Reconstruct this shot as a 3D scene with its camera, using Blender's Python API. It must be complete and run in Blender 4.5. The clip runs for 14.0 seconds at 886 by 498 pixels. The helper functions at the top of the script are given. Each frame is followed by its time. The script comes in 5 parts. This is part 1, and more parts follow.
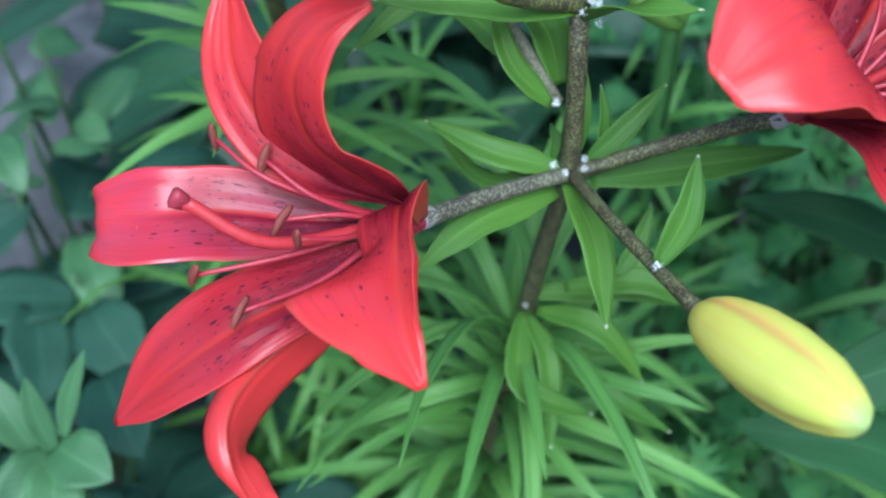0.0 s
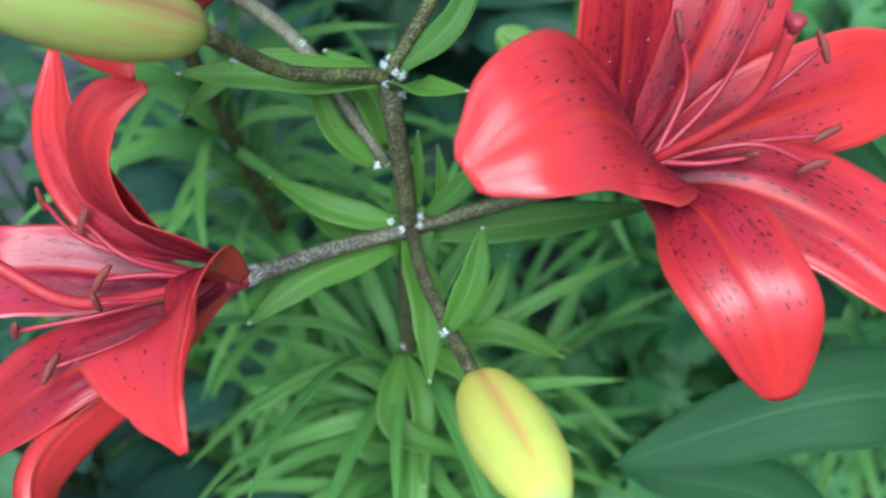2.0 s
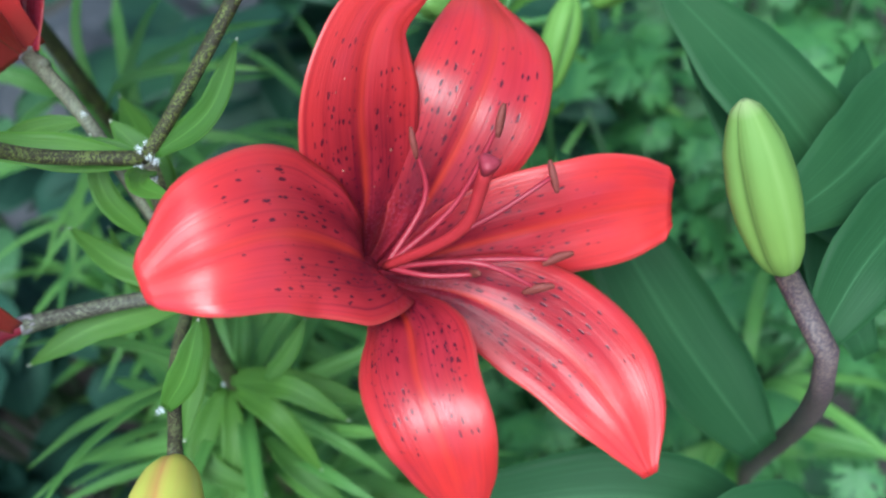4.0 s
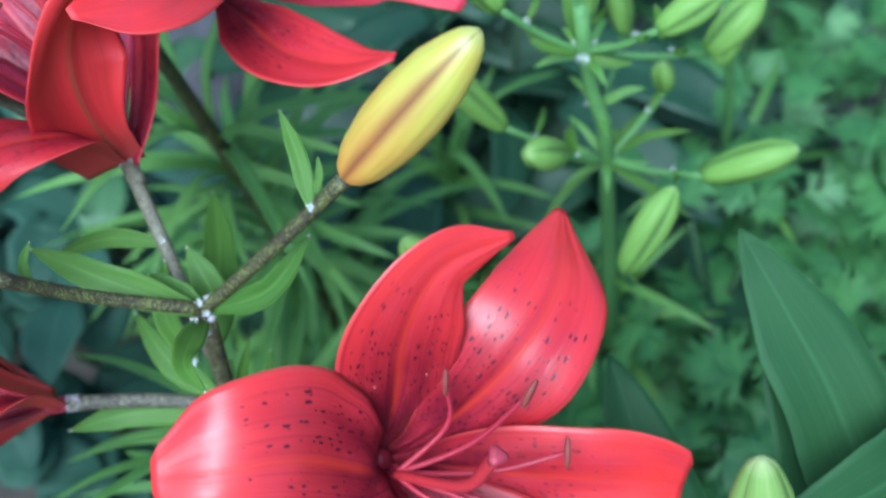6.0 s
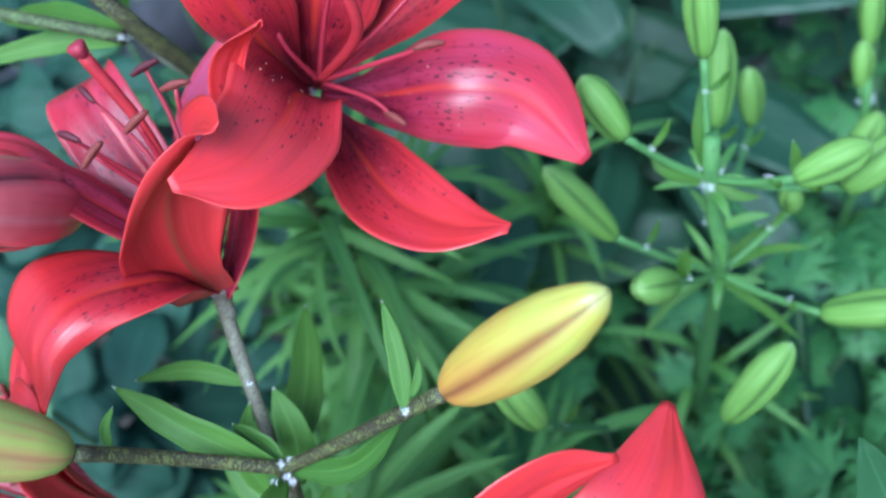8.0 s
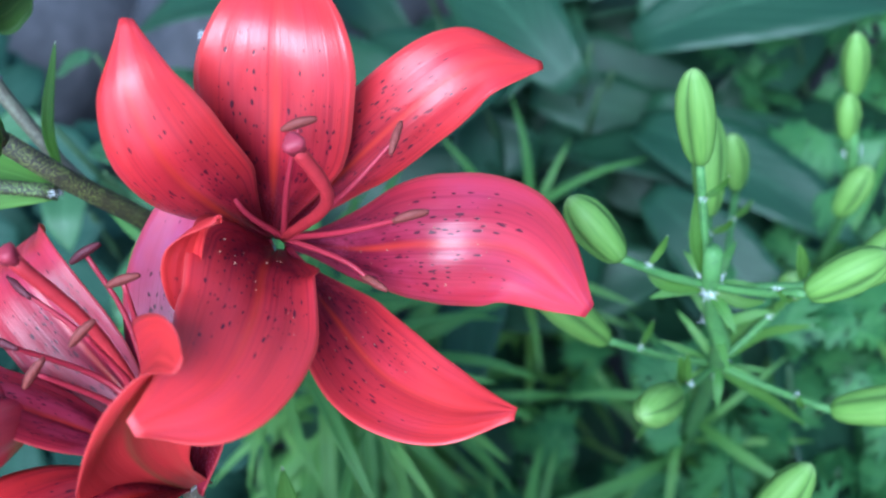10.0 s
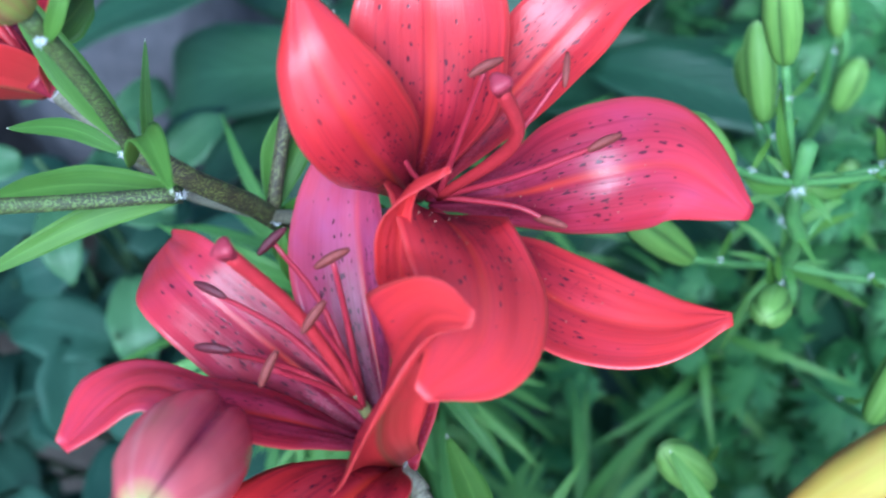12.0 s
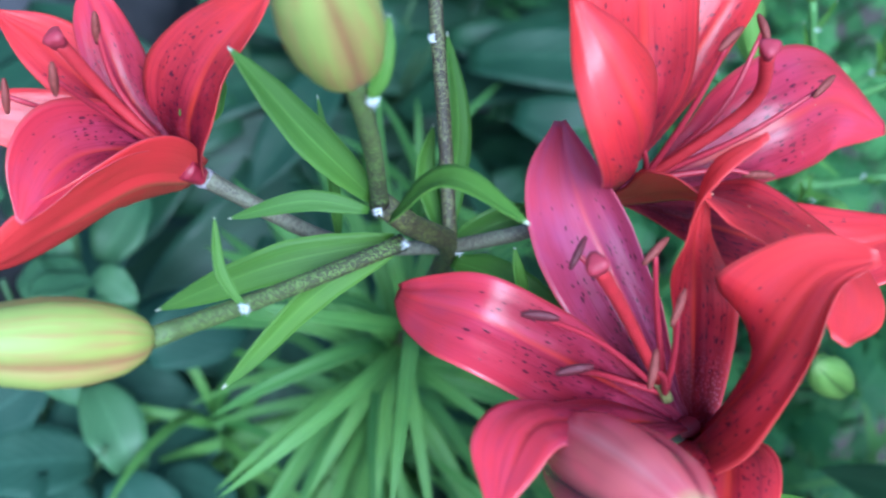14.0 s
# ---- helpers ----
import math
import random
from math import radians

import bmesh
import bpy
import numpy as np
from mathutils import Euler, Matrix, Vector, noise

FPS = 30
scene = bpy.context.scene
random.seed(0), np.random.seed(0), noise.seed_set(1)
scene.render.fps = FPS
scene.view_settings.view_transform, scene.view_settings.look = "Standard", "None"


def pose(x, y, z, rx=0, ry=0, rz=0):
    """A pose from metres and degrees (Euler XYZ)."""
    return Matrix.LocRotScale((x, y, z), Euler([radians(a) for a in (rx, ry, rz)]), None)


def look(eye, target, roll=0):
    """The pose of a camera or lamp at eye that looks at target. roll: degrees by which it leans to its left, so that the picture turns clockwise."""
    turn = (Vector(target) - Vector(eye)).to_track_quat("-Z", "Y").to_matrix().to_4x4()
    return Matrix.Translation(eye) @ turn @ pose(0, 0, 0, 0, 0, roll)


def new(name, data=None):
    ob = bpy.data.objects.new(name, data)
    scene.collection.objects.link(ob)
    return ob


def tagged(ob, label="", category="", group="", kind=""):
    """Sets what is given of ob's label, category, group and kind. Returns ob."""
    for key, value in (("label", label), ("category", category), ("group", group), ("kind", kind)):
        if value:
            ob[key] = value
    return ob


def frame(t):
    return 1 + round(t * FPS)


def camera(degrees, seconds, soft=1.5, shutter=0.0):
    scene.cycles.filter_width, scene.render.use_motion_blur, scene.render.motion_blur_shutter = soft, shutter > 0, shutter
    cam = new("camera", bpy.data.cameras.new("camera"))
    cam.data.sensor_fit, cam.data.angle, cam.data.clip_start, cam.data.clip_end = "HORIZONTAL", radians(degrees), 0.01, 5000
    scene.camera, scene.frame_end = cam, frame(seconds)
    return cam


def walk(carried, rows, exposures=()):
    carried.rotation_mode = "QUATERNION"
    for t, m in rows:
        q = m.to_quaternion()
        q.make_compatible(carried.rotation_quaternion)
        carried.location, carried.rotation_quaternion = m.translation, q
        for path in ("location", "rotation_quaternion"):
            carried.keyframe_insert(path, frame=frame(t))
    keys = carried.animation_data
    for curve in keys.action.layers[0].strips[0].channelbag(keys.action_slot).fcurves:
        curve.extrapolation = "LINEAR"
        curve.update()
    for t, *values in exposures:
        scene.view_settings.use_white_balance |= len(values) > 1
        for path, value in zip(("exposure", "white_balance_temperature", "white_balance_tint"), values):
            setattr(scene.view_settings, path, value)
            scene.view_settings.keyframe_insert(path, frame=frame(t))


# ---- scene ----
cam = camera(42.0, 14.0, soft=2.2, shutter=0.4)
cam.data.dof.use_dof = True
cam.data.dof.focus_distance = 0.235
cam.data.dof.aperture_fstop = 13.5
PATH = [
    (0, (-0.10811, -0.13954, 0.81003), (0.45074, 0.91948, -0.79189), -7.21),
    (0.5, (-0.09945, -0.14431, 0.81317), (0.42349, 0.93106, -0.78998), -8.45),
    (1, (-0.08875, -0.1529, 0.81253), (0.4052, 0.94765, -0.78271), -9.74),
    (1.5, (-0.07059, -0.15911, 0.81461), (0.37427, 0.95695, -0.7843), -11.66),
    (2, (-0.05051, -0.16596, 0.82031), (0.34838, 0.96674, -0.77902), -13.14),
    (2.5, (-0.02761, -0.17674, 0.82281), (0.31545, 0.98373, -0.76955), -14.62),
    (3, (-0.00467, -0.18451, 0.82388), (0.28205, 0.99664, -0.76441), -15.69),
    (3.2, (0.00421, -0.18526, 0.82578), (0.2701, 0.99426, -0.76734), -15.85),
    (5.3, (0.06484, -0.1554, 0.86684), (0.10157, 0.88886, -0.83849), -12.39),
    (5.5, (0.06845, -0.14676, 0.87321), (0.06845, 0.88279, -0.84144), -12.29),
    (6, (0.0729, -0.12733, 0.883), (-0.00135, 0.87947, -0.84351), -11.56),
    (6.5, (0.07425, -0.10522, 0.89005), (-0.06686, 0.85381, -0.85934), -12.11),
    (7, (0.07491, -0.08755, 0.89658), (-0.11784, 0.82544, -0.8724), -12.61),
    (7.5, (0.07331, -0.0808, 0.89503), (-0.14704, 0.82089, -0.87653), -14.09),
    (8, (0.07214, -0.06571, 0.8979), (-0.15607, 0.80486, -0.88816), -15.17),
    (8.5, (0.07668, -0.04644, 0.89603), (-0.16203, 0.79073, -0.90458), -16.73),
    (8.7, (0.07706, -0.03907, 0.89657), (-0.15424, 0.7873, -0.90998), -16.48),
    (10.8, (0.03828, -0.00621, 0.891), (0.00628, 0.76907, -0.95235), -12.33),
    (11, (0.03096, -0.00646, 0.89339), (0.02756, 0.76375, -0.95235), -11.53),
    (11.5, (0.01093, -0.00661, 0.89198), (0.08698, 0.74383, -0.96033), -8.32),
    (12, (-0.01156, -0.0055, 0.8907), (0.15664, 0.71945, -0.96568), -4.08),
    (12.5, (-0.03877, -0.00181, 0.88928), (0.24893, 0.68275, -0.96776), 1.13),
    (13, (-0.06166, 0.00521, 0.88924), (0.34319, 0.64668, -0.96133), 4.67),
    (13.5, (-0.09452, 0.02571, 0.88965), (0.46658, 0.58576, -0.94651), 11.90),
    (14, (-0.12008, 0.04755, 0.88347), (0.58334, 0.53072, -0.92533), 19.78),
]
EXPOSURES = [(0, 1.06, 4900, -6), (3.2, 0.92, 5150, -11), (6.5, 1.11, 4720, 0), (14, 1.24, 4450, 1)]
walk(cam, [(t, look(eye, target, roll)) for t, eye, target, roll in PATH], EXPOSURES)
SKY, SUN = 0.098, 2.95

# ---------------- world and light ----------------
world = bpy.data.worlds.new("sky")
scene.world = world
world.use_nodes = True
wn = world.node_tree
sky = wn.nodes.new("ShaderNodeTexSky")
sky.sky_type = "NISHITA"
sky.sun_disc = False
sky.sun_elevation = radians(55)
sky.sun_rotation = radians(202)
sky.air_density = 1.2
sky.dust_density = 3.0
wn.nodes["Background"].inputs["Strength"].default_value = SKY
wn.links.new(sky.outputs[0], wn.nodes["Background"].inputs["Color"])
sun = new("sun", bpy.data.lights.new("sun", "SUN"))
sun.data.energy = SUN
sun.data.angle = radians(36)
sun.data.color = (1.0, 0.96, 0.9)
sun.matrix_world = look((-0.8, -1.95, 5), (0.05, 0, 0.6))


# ---------------- materials ----------------
def material(name):
    m = bpy.data.materials.new(name)
    m.use_nodes = True
    nt = m.node_tree
    nt.nodes.clear()
    return m, nt


def node(nt, kind, **values):
    n = nt.nodes.new(kind)
    for k, v in values.items():
        n.inputs[k.replace("_", " ")].default_value = v
    return n


def ramp(nt, fac, stops, smooth=False):
    r = nt.nodes.new("ShaderNodeValToRGB")
    r.color_ramp.interpolation = "EASE" if smooth else "LINEAR"
    el = r.color_ramp.elements
    el[0].position, el[0].color = stops[0][0], (*stops[0][1], 1)
    el[1].position, el[1].color = stops[-1][0], (*stops[-1][1], 1)
    for p, c in stops[1:-1]:
        el.new(p).color = (*c, 1)
    nt.links.new(fac, r.inputs[0])
    return r.outputs[0]


def mathn(nt, op, a, b=None, clamp=False):
    n = nt.nodes.new("ShaderNodeMath")
    n.operation = op
    n.use_clamp = clamp
    for i, v in enumerate((a, b)):
        if v is None:
            continue
        if isinstance(v, (int, float)):
            n.inputs[i].default_value = v
        else:
            nt.links.new(v, n.inputs[i])
    return n.outputs[0]


def mixc(nt, fac, a, b, mode="MIX"):
    n = nt.nodes.new("ShaderNodeMix")
    n.data_type = "RGBA"
    n.blend_type = mode
    for i, v in ((0, fac), (6, a), (7, b)):
        if isinstance(v, (int, float)):
            n.inputs[i].default_value = v
        elif isinstance(v, tuple):
            n.inputs[i].default_value = (*v, 1)
        else:
            nt.links.new(v, n.inputs[i])
    return n.outputs[2]


def uv(nt):
    u = nt.nodes.new("ShaderNodeUVMap")
    s = nt.nodes.new("ShaderNodeSeparateXYZ")
    nt.links.new(u.outputs[0], s.inputs[0])
    return u.outputs[0], s.outputs[0], s.outputs[1]


def scaled(nt, vec, sx, sy, sz=1.0, shift=None):
    m = nt.nodes.new("ShaderNodeMapping")
    m.inputs["Scale"].default_value = (sx, sy, sz)
    nt.links.new(vec, m.inputs[0])
    if shift is not None:
        nt.links.new(shift, m.inputs["Location"])
    return m.outputs[0]


def noise_tex(nt, vec, scale, detail=3.0, rough=0.55):
    n = node(nt, "ShaderNodeTexNoise", Scale=scale, Detail=detail, Roughness=rough)
    nt.links.new(vec, n.inputs["Vector"])
    return n.outputs["Fac"]


def finish(nt, color, rough=0.45, thin=0.0, thin_color=None, height=None, bump=0.2, dist=0.0005, spec=0.5):
    out = nt.nodes.new("ShaderNodeOutputMaterial")
    p = node(nt, "ShaderNodeBsdfPrincipled", Roughness=rough if isinstance(rough, float) else 0.5)
    if not isinstance(rough, float):
        nt.links.new(rough, p.inputs["Roughness"])
    if isinstance(spec, float):
        p.inputs["Specular IOR Level"].default_value = spec
    else:
        nt.links.new(spec, p.inputs["Specular IOR Level"])
    if isinstance(color, tuple):
        p.inputs["Base Color"].default_value = (*color, 1)
    else:
        nt.links.new(color, p.inputs["Base Color"])
    if height is not None:
        b = node(nt, "ShaderNodeBump", Strength=bump, Distance=dist)
        nt.links.new(height, b.inputs["Height"])
        nt.links.new(b.outputs[0], p.inputs["Normal"])
    last = p.outputs[0]
    if thin > 0:
        tr = nt.nodes.new("ShaderNodeBsdfTranslucent")
        src = thin_color if thin_color is not None else color
        if isinstance(src, tuple):
            tr.inputs[0].default_value = (*src, 1)
        else:
            nt.links.new(src, tr.inputs[0])
        mx = nt.nodes.new("ShaderNodeMixShader")
        mx.inputs[0].default_value = thin
        nt.links.new(last, mx.inputs[1])
        nt.links.new(tr.outputs[0], mx.inputs[2])
        last = mx.outputs[0]
    nt.links.new(last, out.inputs[0])


def petal_inner(name, tip, body, flush, throat):
    """The inner face of a tepal: throat, body and tip colours along it, flush = the tint of its blotches."""
    m, nt = material(name)
    vec, u, v = uv(nt)
    rnd = nt.nodes.new("ShaderNodeObjectInfo").outputs["Random"]
    shift = nt.nodes.new("ShaderNodeCombineXYZ")
    nt.links.new(mathn(nt, "MULTIPLY", rnd, 37.0), shift.inputs[0])
    nt.links.new(mathn(nt, "MULTIPLY", rnd, 91.0), shift.inputs[1])
    off = shift.outputs[0]
    half = tuple((x + y) / 2 for x, y in zip(throat, body))
    soft = noise_tex(nt, scaled(nt, vec, 2.5, 5, shift=off), 1.0, 3.0, 0.6)
    along = mathn(nt, "ADD", u, mathn(nt, "MULTIPLY", mathn(nt, "SUBTRACT", soft, 0.5), 0.3))
    base = ramp(nt, along, [(0.0, tuple(x * 1.25 for x in throat)), (0.13, tuple(x * 0.7 for x in throat)), (0.3, throat), (0.46, half), (0.62, body), (0.84, tip), (1.0, tip)])
    across = mathn(nt, "ABSOLUTE", mathn(nt, "SUBTRACT", v, 0.5))
    # warm margins
    margin = mathn(nt, "MULTIPLY", mathn(nt, "SUBTRACT", across, 0.24, clamp=True), 4.0, clamp=True)
    base = mixc(nt, mathn(nt, "MULTIPLY", margin, ramp(nt, u, [(0.1, (0.1, 0.1, 0.1)), (0.4, (0.6, 0.6, 0.6)), (1, (0.4, 0.4, 0.4))])), base, tip)
    # soft blotches
    blot = noise_tex(nt, scaled(nt, vec, 3, 2.2, shift=off), 1.6, 3.0)
    base = mixc(nt, mathn(nt, "MULTIPLY", mathn(nt, "SUBTRACT", blot, 0.45, clamp=True), 2.4, clamp=True), base, flush)
    # long fine veins, darkest towards the throat
    vein = noise_tex(nt, scaled(nt, vec, 1.4, 44, shift=off), 1.0, 2.0, 0.45)
    near = ramp(nt, u, [(0.02, (0.5, 0.5, 0.5)), (0.2, (1, 1, 1)), (0.42, (0.8, 0.8, 0.8)), (0.62, (0.28, 0.28, 0.28)), (1, (0.16, 0.16, 0.16))])
    veinm = mathn(nt, "MULTIPLY", mathn(nt, "SUBTRACT", vein, 0.5, clamp=True), near)
    base = mixc(nt, mathn(nt, "MULTIPLY", veinm, 4.0, clamp=True), base, (0.16, 0.004, 0.022))
    # orange midrib
    rib = mathn(nt, "SUBTRACT", 1.0, mathn(nt, "MULTIPLY", across, 20.0), clamp=True)
    rib = mathn(nt, "MULTIPLY", rib, ramp(nt, u, [(0.1, (0, 0, 0)), (0.32, (1, 1, 1)), (0.7, (0.55, 0.55, 0.55)), (1, (0, 0, 0))]))
    base = mixc(nt, mathn(nt, "MULTIPLY", rib, 0.6), base, (0.68, 0.05, 0.015))
    edge = mathn(nt, "MULTIPLY", mathn(nt, "SUBTRACT", across, 0.465, clamp=True), 22.0, clamp=True)
    base = mixc(nt, mathn(nt, "MULTIPLY", edge, 0.45), base, (0.72, 0.13, 0.11))
    # pale bumps in the throat
    pap = node(nt, "ShaderNodeTexVoronoi", Scale=1.0, Randomness=1.0)
    pap.voronoi_dimensions = "2D"
    nt.links.new(scaled(nt, vec, 70, 16, shift=off), pap.inputs["Vector"])
    bead = mathn(nt, "MULTIPLY", mathn(nt, "SUBTRACT", 0.34, pap.outputs["Distance"], clamp=True), ramp(nt, u, [(0.02, (1, 1, 1)), (0.2, (0.8, 0.8, 0.8)), (0.3, (0, 0, 0))]))
    base = mixc(nt, mathn(nt, "MULTIPLY", bead, 1.2, clamp=True), base, (0.46, 0.1, 0.2))
    # dark freckles of uneven size, long along the petal
    spot = None
    for sx, sy, most, seldom, lo, hi in ((18, 17, 0.28, 0.5, 0.16, 0.8), (28, 25, 0.29, 0.55, 0.14, 0.66)):
        vor = node(nt, "ShaderNodeTexVoronoi", Scale=1.0, Randomness=1.0)
        vor.voronoi_dimensions = "2D"
        wob = nt.nodes.new("ShaderNodeVectorMath")
        wob.operation = "ADD"
        nt.links.new(scaled(nt, vec, sx, sy, shift=off), wob.inputs[0])
        jig = node(nt, "ShaderNodeTexNoise", Scale=1.6, Detail=2.0)
        nt.links.new(scaled(nt, vec, sx, sy, shift=off), jig.inputs["Vector"])
        amp = nt.nodes.new("ShaderNodeVectorMath")
        amp.operation = "SCALE"
        amp.inputs["Scale"].default_value = 0.4
        nt.links.new(jig.outputs["Color"], amp.inputs[0])
        nt.links.new(amp.outputs[0], wob.inputs[1])
        nt.links.new(wob.outputs[0], vor.inputs["Vector"])
        size = ramp(nt, u, [(lo, (0.0, 0, 0)), (lo + 0.06, (most,) * 3), (0.5, (most * 0.95,) * 3), (hi - 0.08, (most * 0.8,) * 3), (hi, (0, 0, 0))])
        sep = nt.nodes.new("ShaderNodeSeparateColor")
        nt.links.new(vor.outputs["Color"], sep.inputs[0])
        on = mathn(nt, "GREATER_THAN", sep.outputs[0], seldom)
        grow = mathn(nt, "ADD", 0.42, mathn(nt, "MULTIPLY", sep.outputs[1], 0.5))
        mid = ramp(nt, across, [(0.0, (0, 0, 0)), (0.03, (0, 0, 0)), (0.08, (1, 1, 1)), (0.36, (1, 1, 1)), (0.44, (0, 0, 0))])
        rad = mathn(nt, "MULTIPLY", mathn(nt, "MULTIPLY", size, grow), mathn(nt, "MULTIPLY", on, mid))
        one = mathn(nt, "MULTIPLY", mathn(nt, "SUBTRACT", rad, vor.outputs["Distance"]), 16.0, clamp=True)
        spot = one if spot is None else mathn(nt, "MAXIMUM", spot, one)
    base = mixc(nt, mathn(nt, "MULTIPLY", spot, 0.9), base, (0.06, 0.003, 0.016))
    thread = noise_tex(nt, scaled(nt, vec, 3.0, 110, shift=off), 1.0, 2.0)
    h = mathn(nt, "ADD", mathn(nt, "MULTIPLY", vein, 0.45), mathn(nt, "ADD", mathn(nt, "MULTIPLY", thread, 0.36), mathn(nt, "ADD", mathn(nt, "MULTIPLY", spot, 0.3), mathn(nt, "MULTIPLY", bead, 2.5))))
    gloss = mathn(nt, "ADD", 0.2, mathn(nt, "MULTIPLY", soft, 0.3))
    # a dull throat, a waxy blade
    wax = ramp(nt, along, [(0.1, (0.3, 0.3, 0.3)), (0.4, (0.45, 0.45, 0.45)), (0.65, (0.7, 0.7, 0.7)), (1, (0.8, 0.8, 0.8))])
    finish(nt, base, gloss, thin=0.32, height=h, bump=0.3, dist=0.0006, spec=wax)
    return m


def petal_outer():
    m, nt = material("petal_outer")
    vec, u, v = uv(nt)
    base = ramp(nt, u, [(0.0, (0.42, 0.05, 0.04)), (0.25, (0.58, 0.03, 0.034)), (1.0, (0.68, 0.042, 0.044))])
    across = mathn(nt, "ABSOLUTE", mathn(nt, "SUBTRACT", v, 0.5))
    rib = mathn(nt, "SUBTRACT", 1.0, mathn(nt, "MULTIPLY", across, 22.0), clamp=True)
    rib = mathn(nt, "MULTIPLY", rib, ramp(nt, u, [(0.0, (1, 1, 1)), (0.4, (0.8, 0.8, 0.8)), (0.9, (0.1, 0.1, 0.1))]))
    base = mixc(nt, mathn(nt, "MULTIPLY", rib, 0.85), base, (0.2, 0.085, 0.035))
    vein = noise_tex(nt, scaled(nt, vec, 2.0, 40), 1.0, 2.0)
    base = mixc(nt, mathn(nt, "MULTIPLY", mathn(nt, "SUBTRACT", vein, 0.5, clamp=True), 1.2), base, (0.42, 0.012, 0.02))
    finish(nt, base, 0.36, thin=0.32, height=vein, bump=0.2, dist=0.0006, spec=0.7)
    return m


def bud_skin(name, low, mid, top, seam, rib, tip=(0.35, 0.45, 0.12), rough=0.36, stripes=2.0, spec=0.5, narrow=4.2, crease=0.6):
    m, nt = material(name)
    vec, u, v = uv(nt)
    base = ramp(nt, u, [(0.0, low), (0.2, mid), (0.75, top), (0.93, top), (1.0, tip)])
    three = mathn(nt, "MULTIPLY", v, 3.0)
    fr = mathn(nt, "FRACT", three)
    at_seam = mathn(nt, "ABSOLUTE", mathn(nt, "SUBTRACT", fr, 0.5))
    wander = noise_tex(nt, scaled(nt, vec, 3, 9), 1.0, 3.0)
    fade = ramp(nt, u, [(0.0, (0.5, 0.5, 0.5)), (0.2, (1, 1, 1)), (0.7, (0.85, 0.85, 0.85)), (0.97, (0.1, 0.1, 0.1))])
    wide_seam = mathn(nt, "SUBTRACT", 1.0, mathn(nt, "MULTIPLY", mathn(nt, "ADD", at_seam, mathn(nt, "MULTIPLY", mathn(nt, "SUBTRACT", wander, 0.5), 0.12)), narrow), clamp=True)
    base = mixc(nt, mathn(nt, "MULTIPLY", mathn(nt, "MULTIPLY", mathn(nt, "POWER", wide_seam, 1.5), fade), 0.9), base, seam)
    core = mathn(nt, "SUBTRACT", 1.0, mathn(nt, "MULTIPLY", at_seam, narrow * 3.0), clamp=True)
    base = mixc(nt, mathn(nt, "MULTIPLY", core, crease), base, tuple(x * 0.55 for x in seam))
    r = mathn(nt, "SUBTRACT", 1.0, mathn(nt, "MULTIPLY", mathn(nt, "SUBTRACT", 0.5, at_seam), 14.0), clamp=True)
    base = mixc(nt, mathn(nt, "MULTIPLY", r, 0.5), base, rib)
    fine = noise_tex(nt, scaled(nt, vec, 2, 34), 1.0, 2.0)
    base = mixc(nt, mathn(nt, "MULTIPLY", mathn(nt, "SUBTRACT", fine, 0.47, clamp=True), stripes, clamp=True), base, seam)
    wide = noise_tex(nt, scaled(nt, vec, 4, 5), 1.0, 2.0)
    base = mixc(nt, mathn(nt, "MULTIPLY", mathn(nt, "SUBTRACT", wide, 0.5, clamp=True), 1.2), base, low)
    finish(nt, base, rough, thin=0.06, height=fine, bump=0.2, dist=0.0005, spec=spec)
    return m


def stalk(name, green, dark, amount=0.52, size=1500.0, soft=0.08, greener=0.0):
    """Speckled stem skin; greener = how far the speckles thin out towards its end."""
    m, nt = material(name)
    _, u, _ = uv(nt)
    pos = nt.nodes.new("ShaderNodeTexCoord").outputs["Object"]
    a = noise_tex(nt, pos, size, 2.0, 0.6)
    b = noise_tex(nt, pos, size * 0.12, 2.0)
    k = mathn(nt, "ADD", mathn(nt, "MULTIPLY", a, 0.8), mathn(nt, "MULTIPLY", b, 0.25))
    f = ramp(nt, k, [(amount - soft, (0, 0, 0)), (amount + soft, (1, 1, 1))])
    f = mathn(nt, "MULTIPLY", f, mathn(nt, "SUBTRACT", 1.0, mathn(nt, "MULTIPLY", u, greener)))
    base = mixc(nt, f, green, dark)
    fuzz = mathn(nt, "MULTIPLY", mathn(nt, "SUBTRACT", noise_tex(nt, pos, size * 2.2, 1.0), 0.62, clamp=True), 5.0, clamp=True)
    base = mixc(nt, mathn(nt, "MULTIPLY", fuzz, 0.22), base, (0.45, 0.46, 0.36))
    finish(nt, base, 0.6, height=a, bump=0.5, dist=0.0006)
    return m


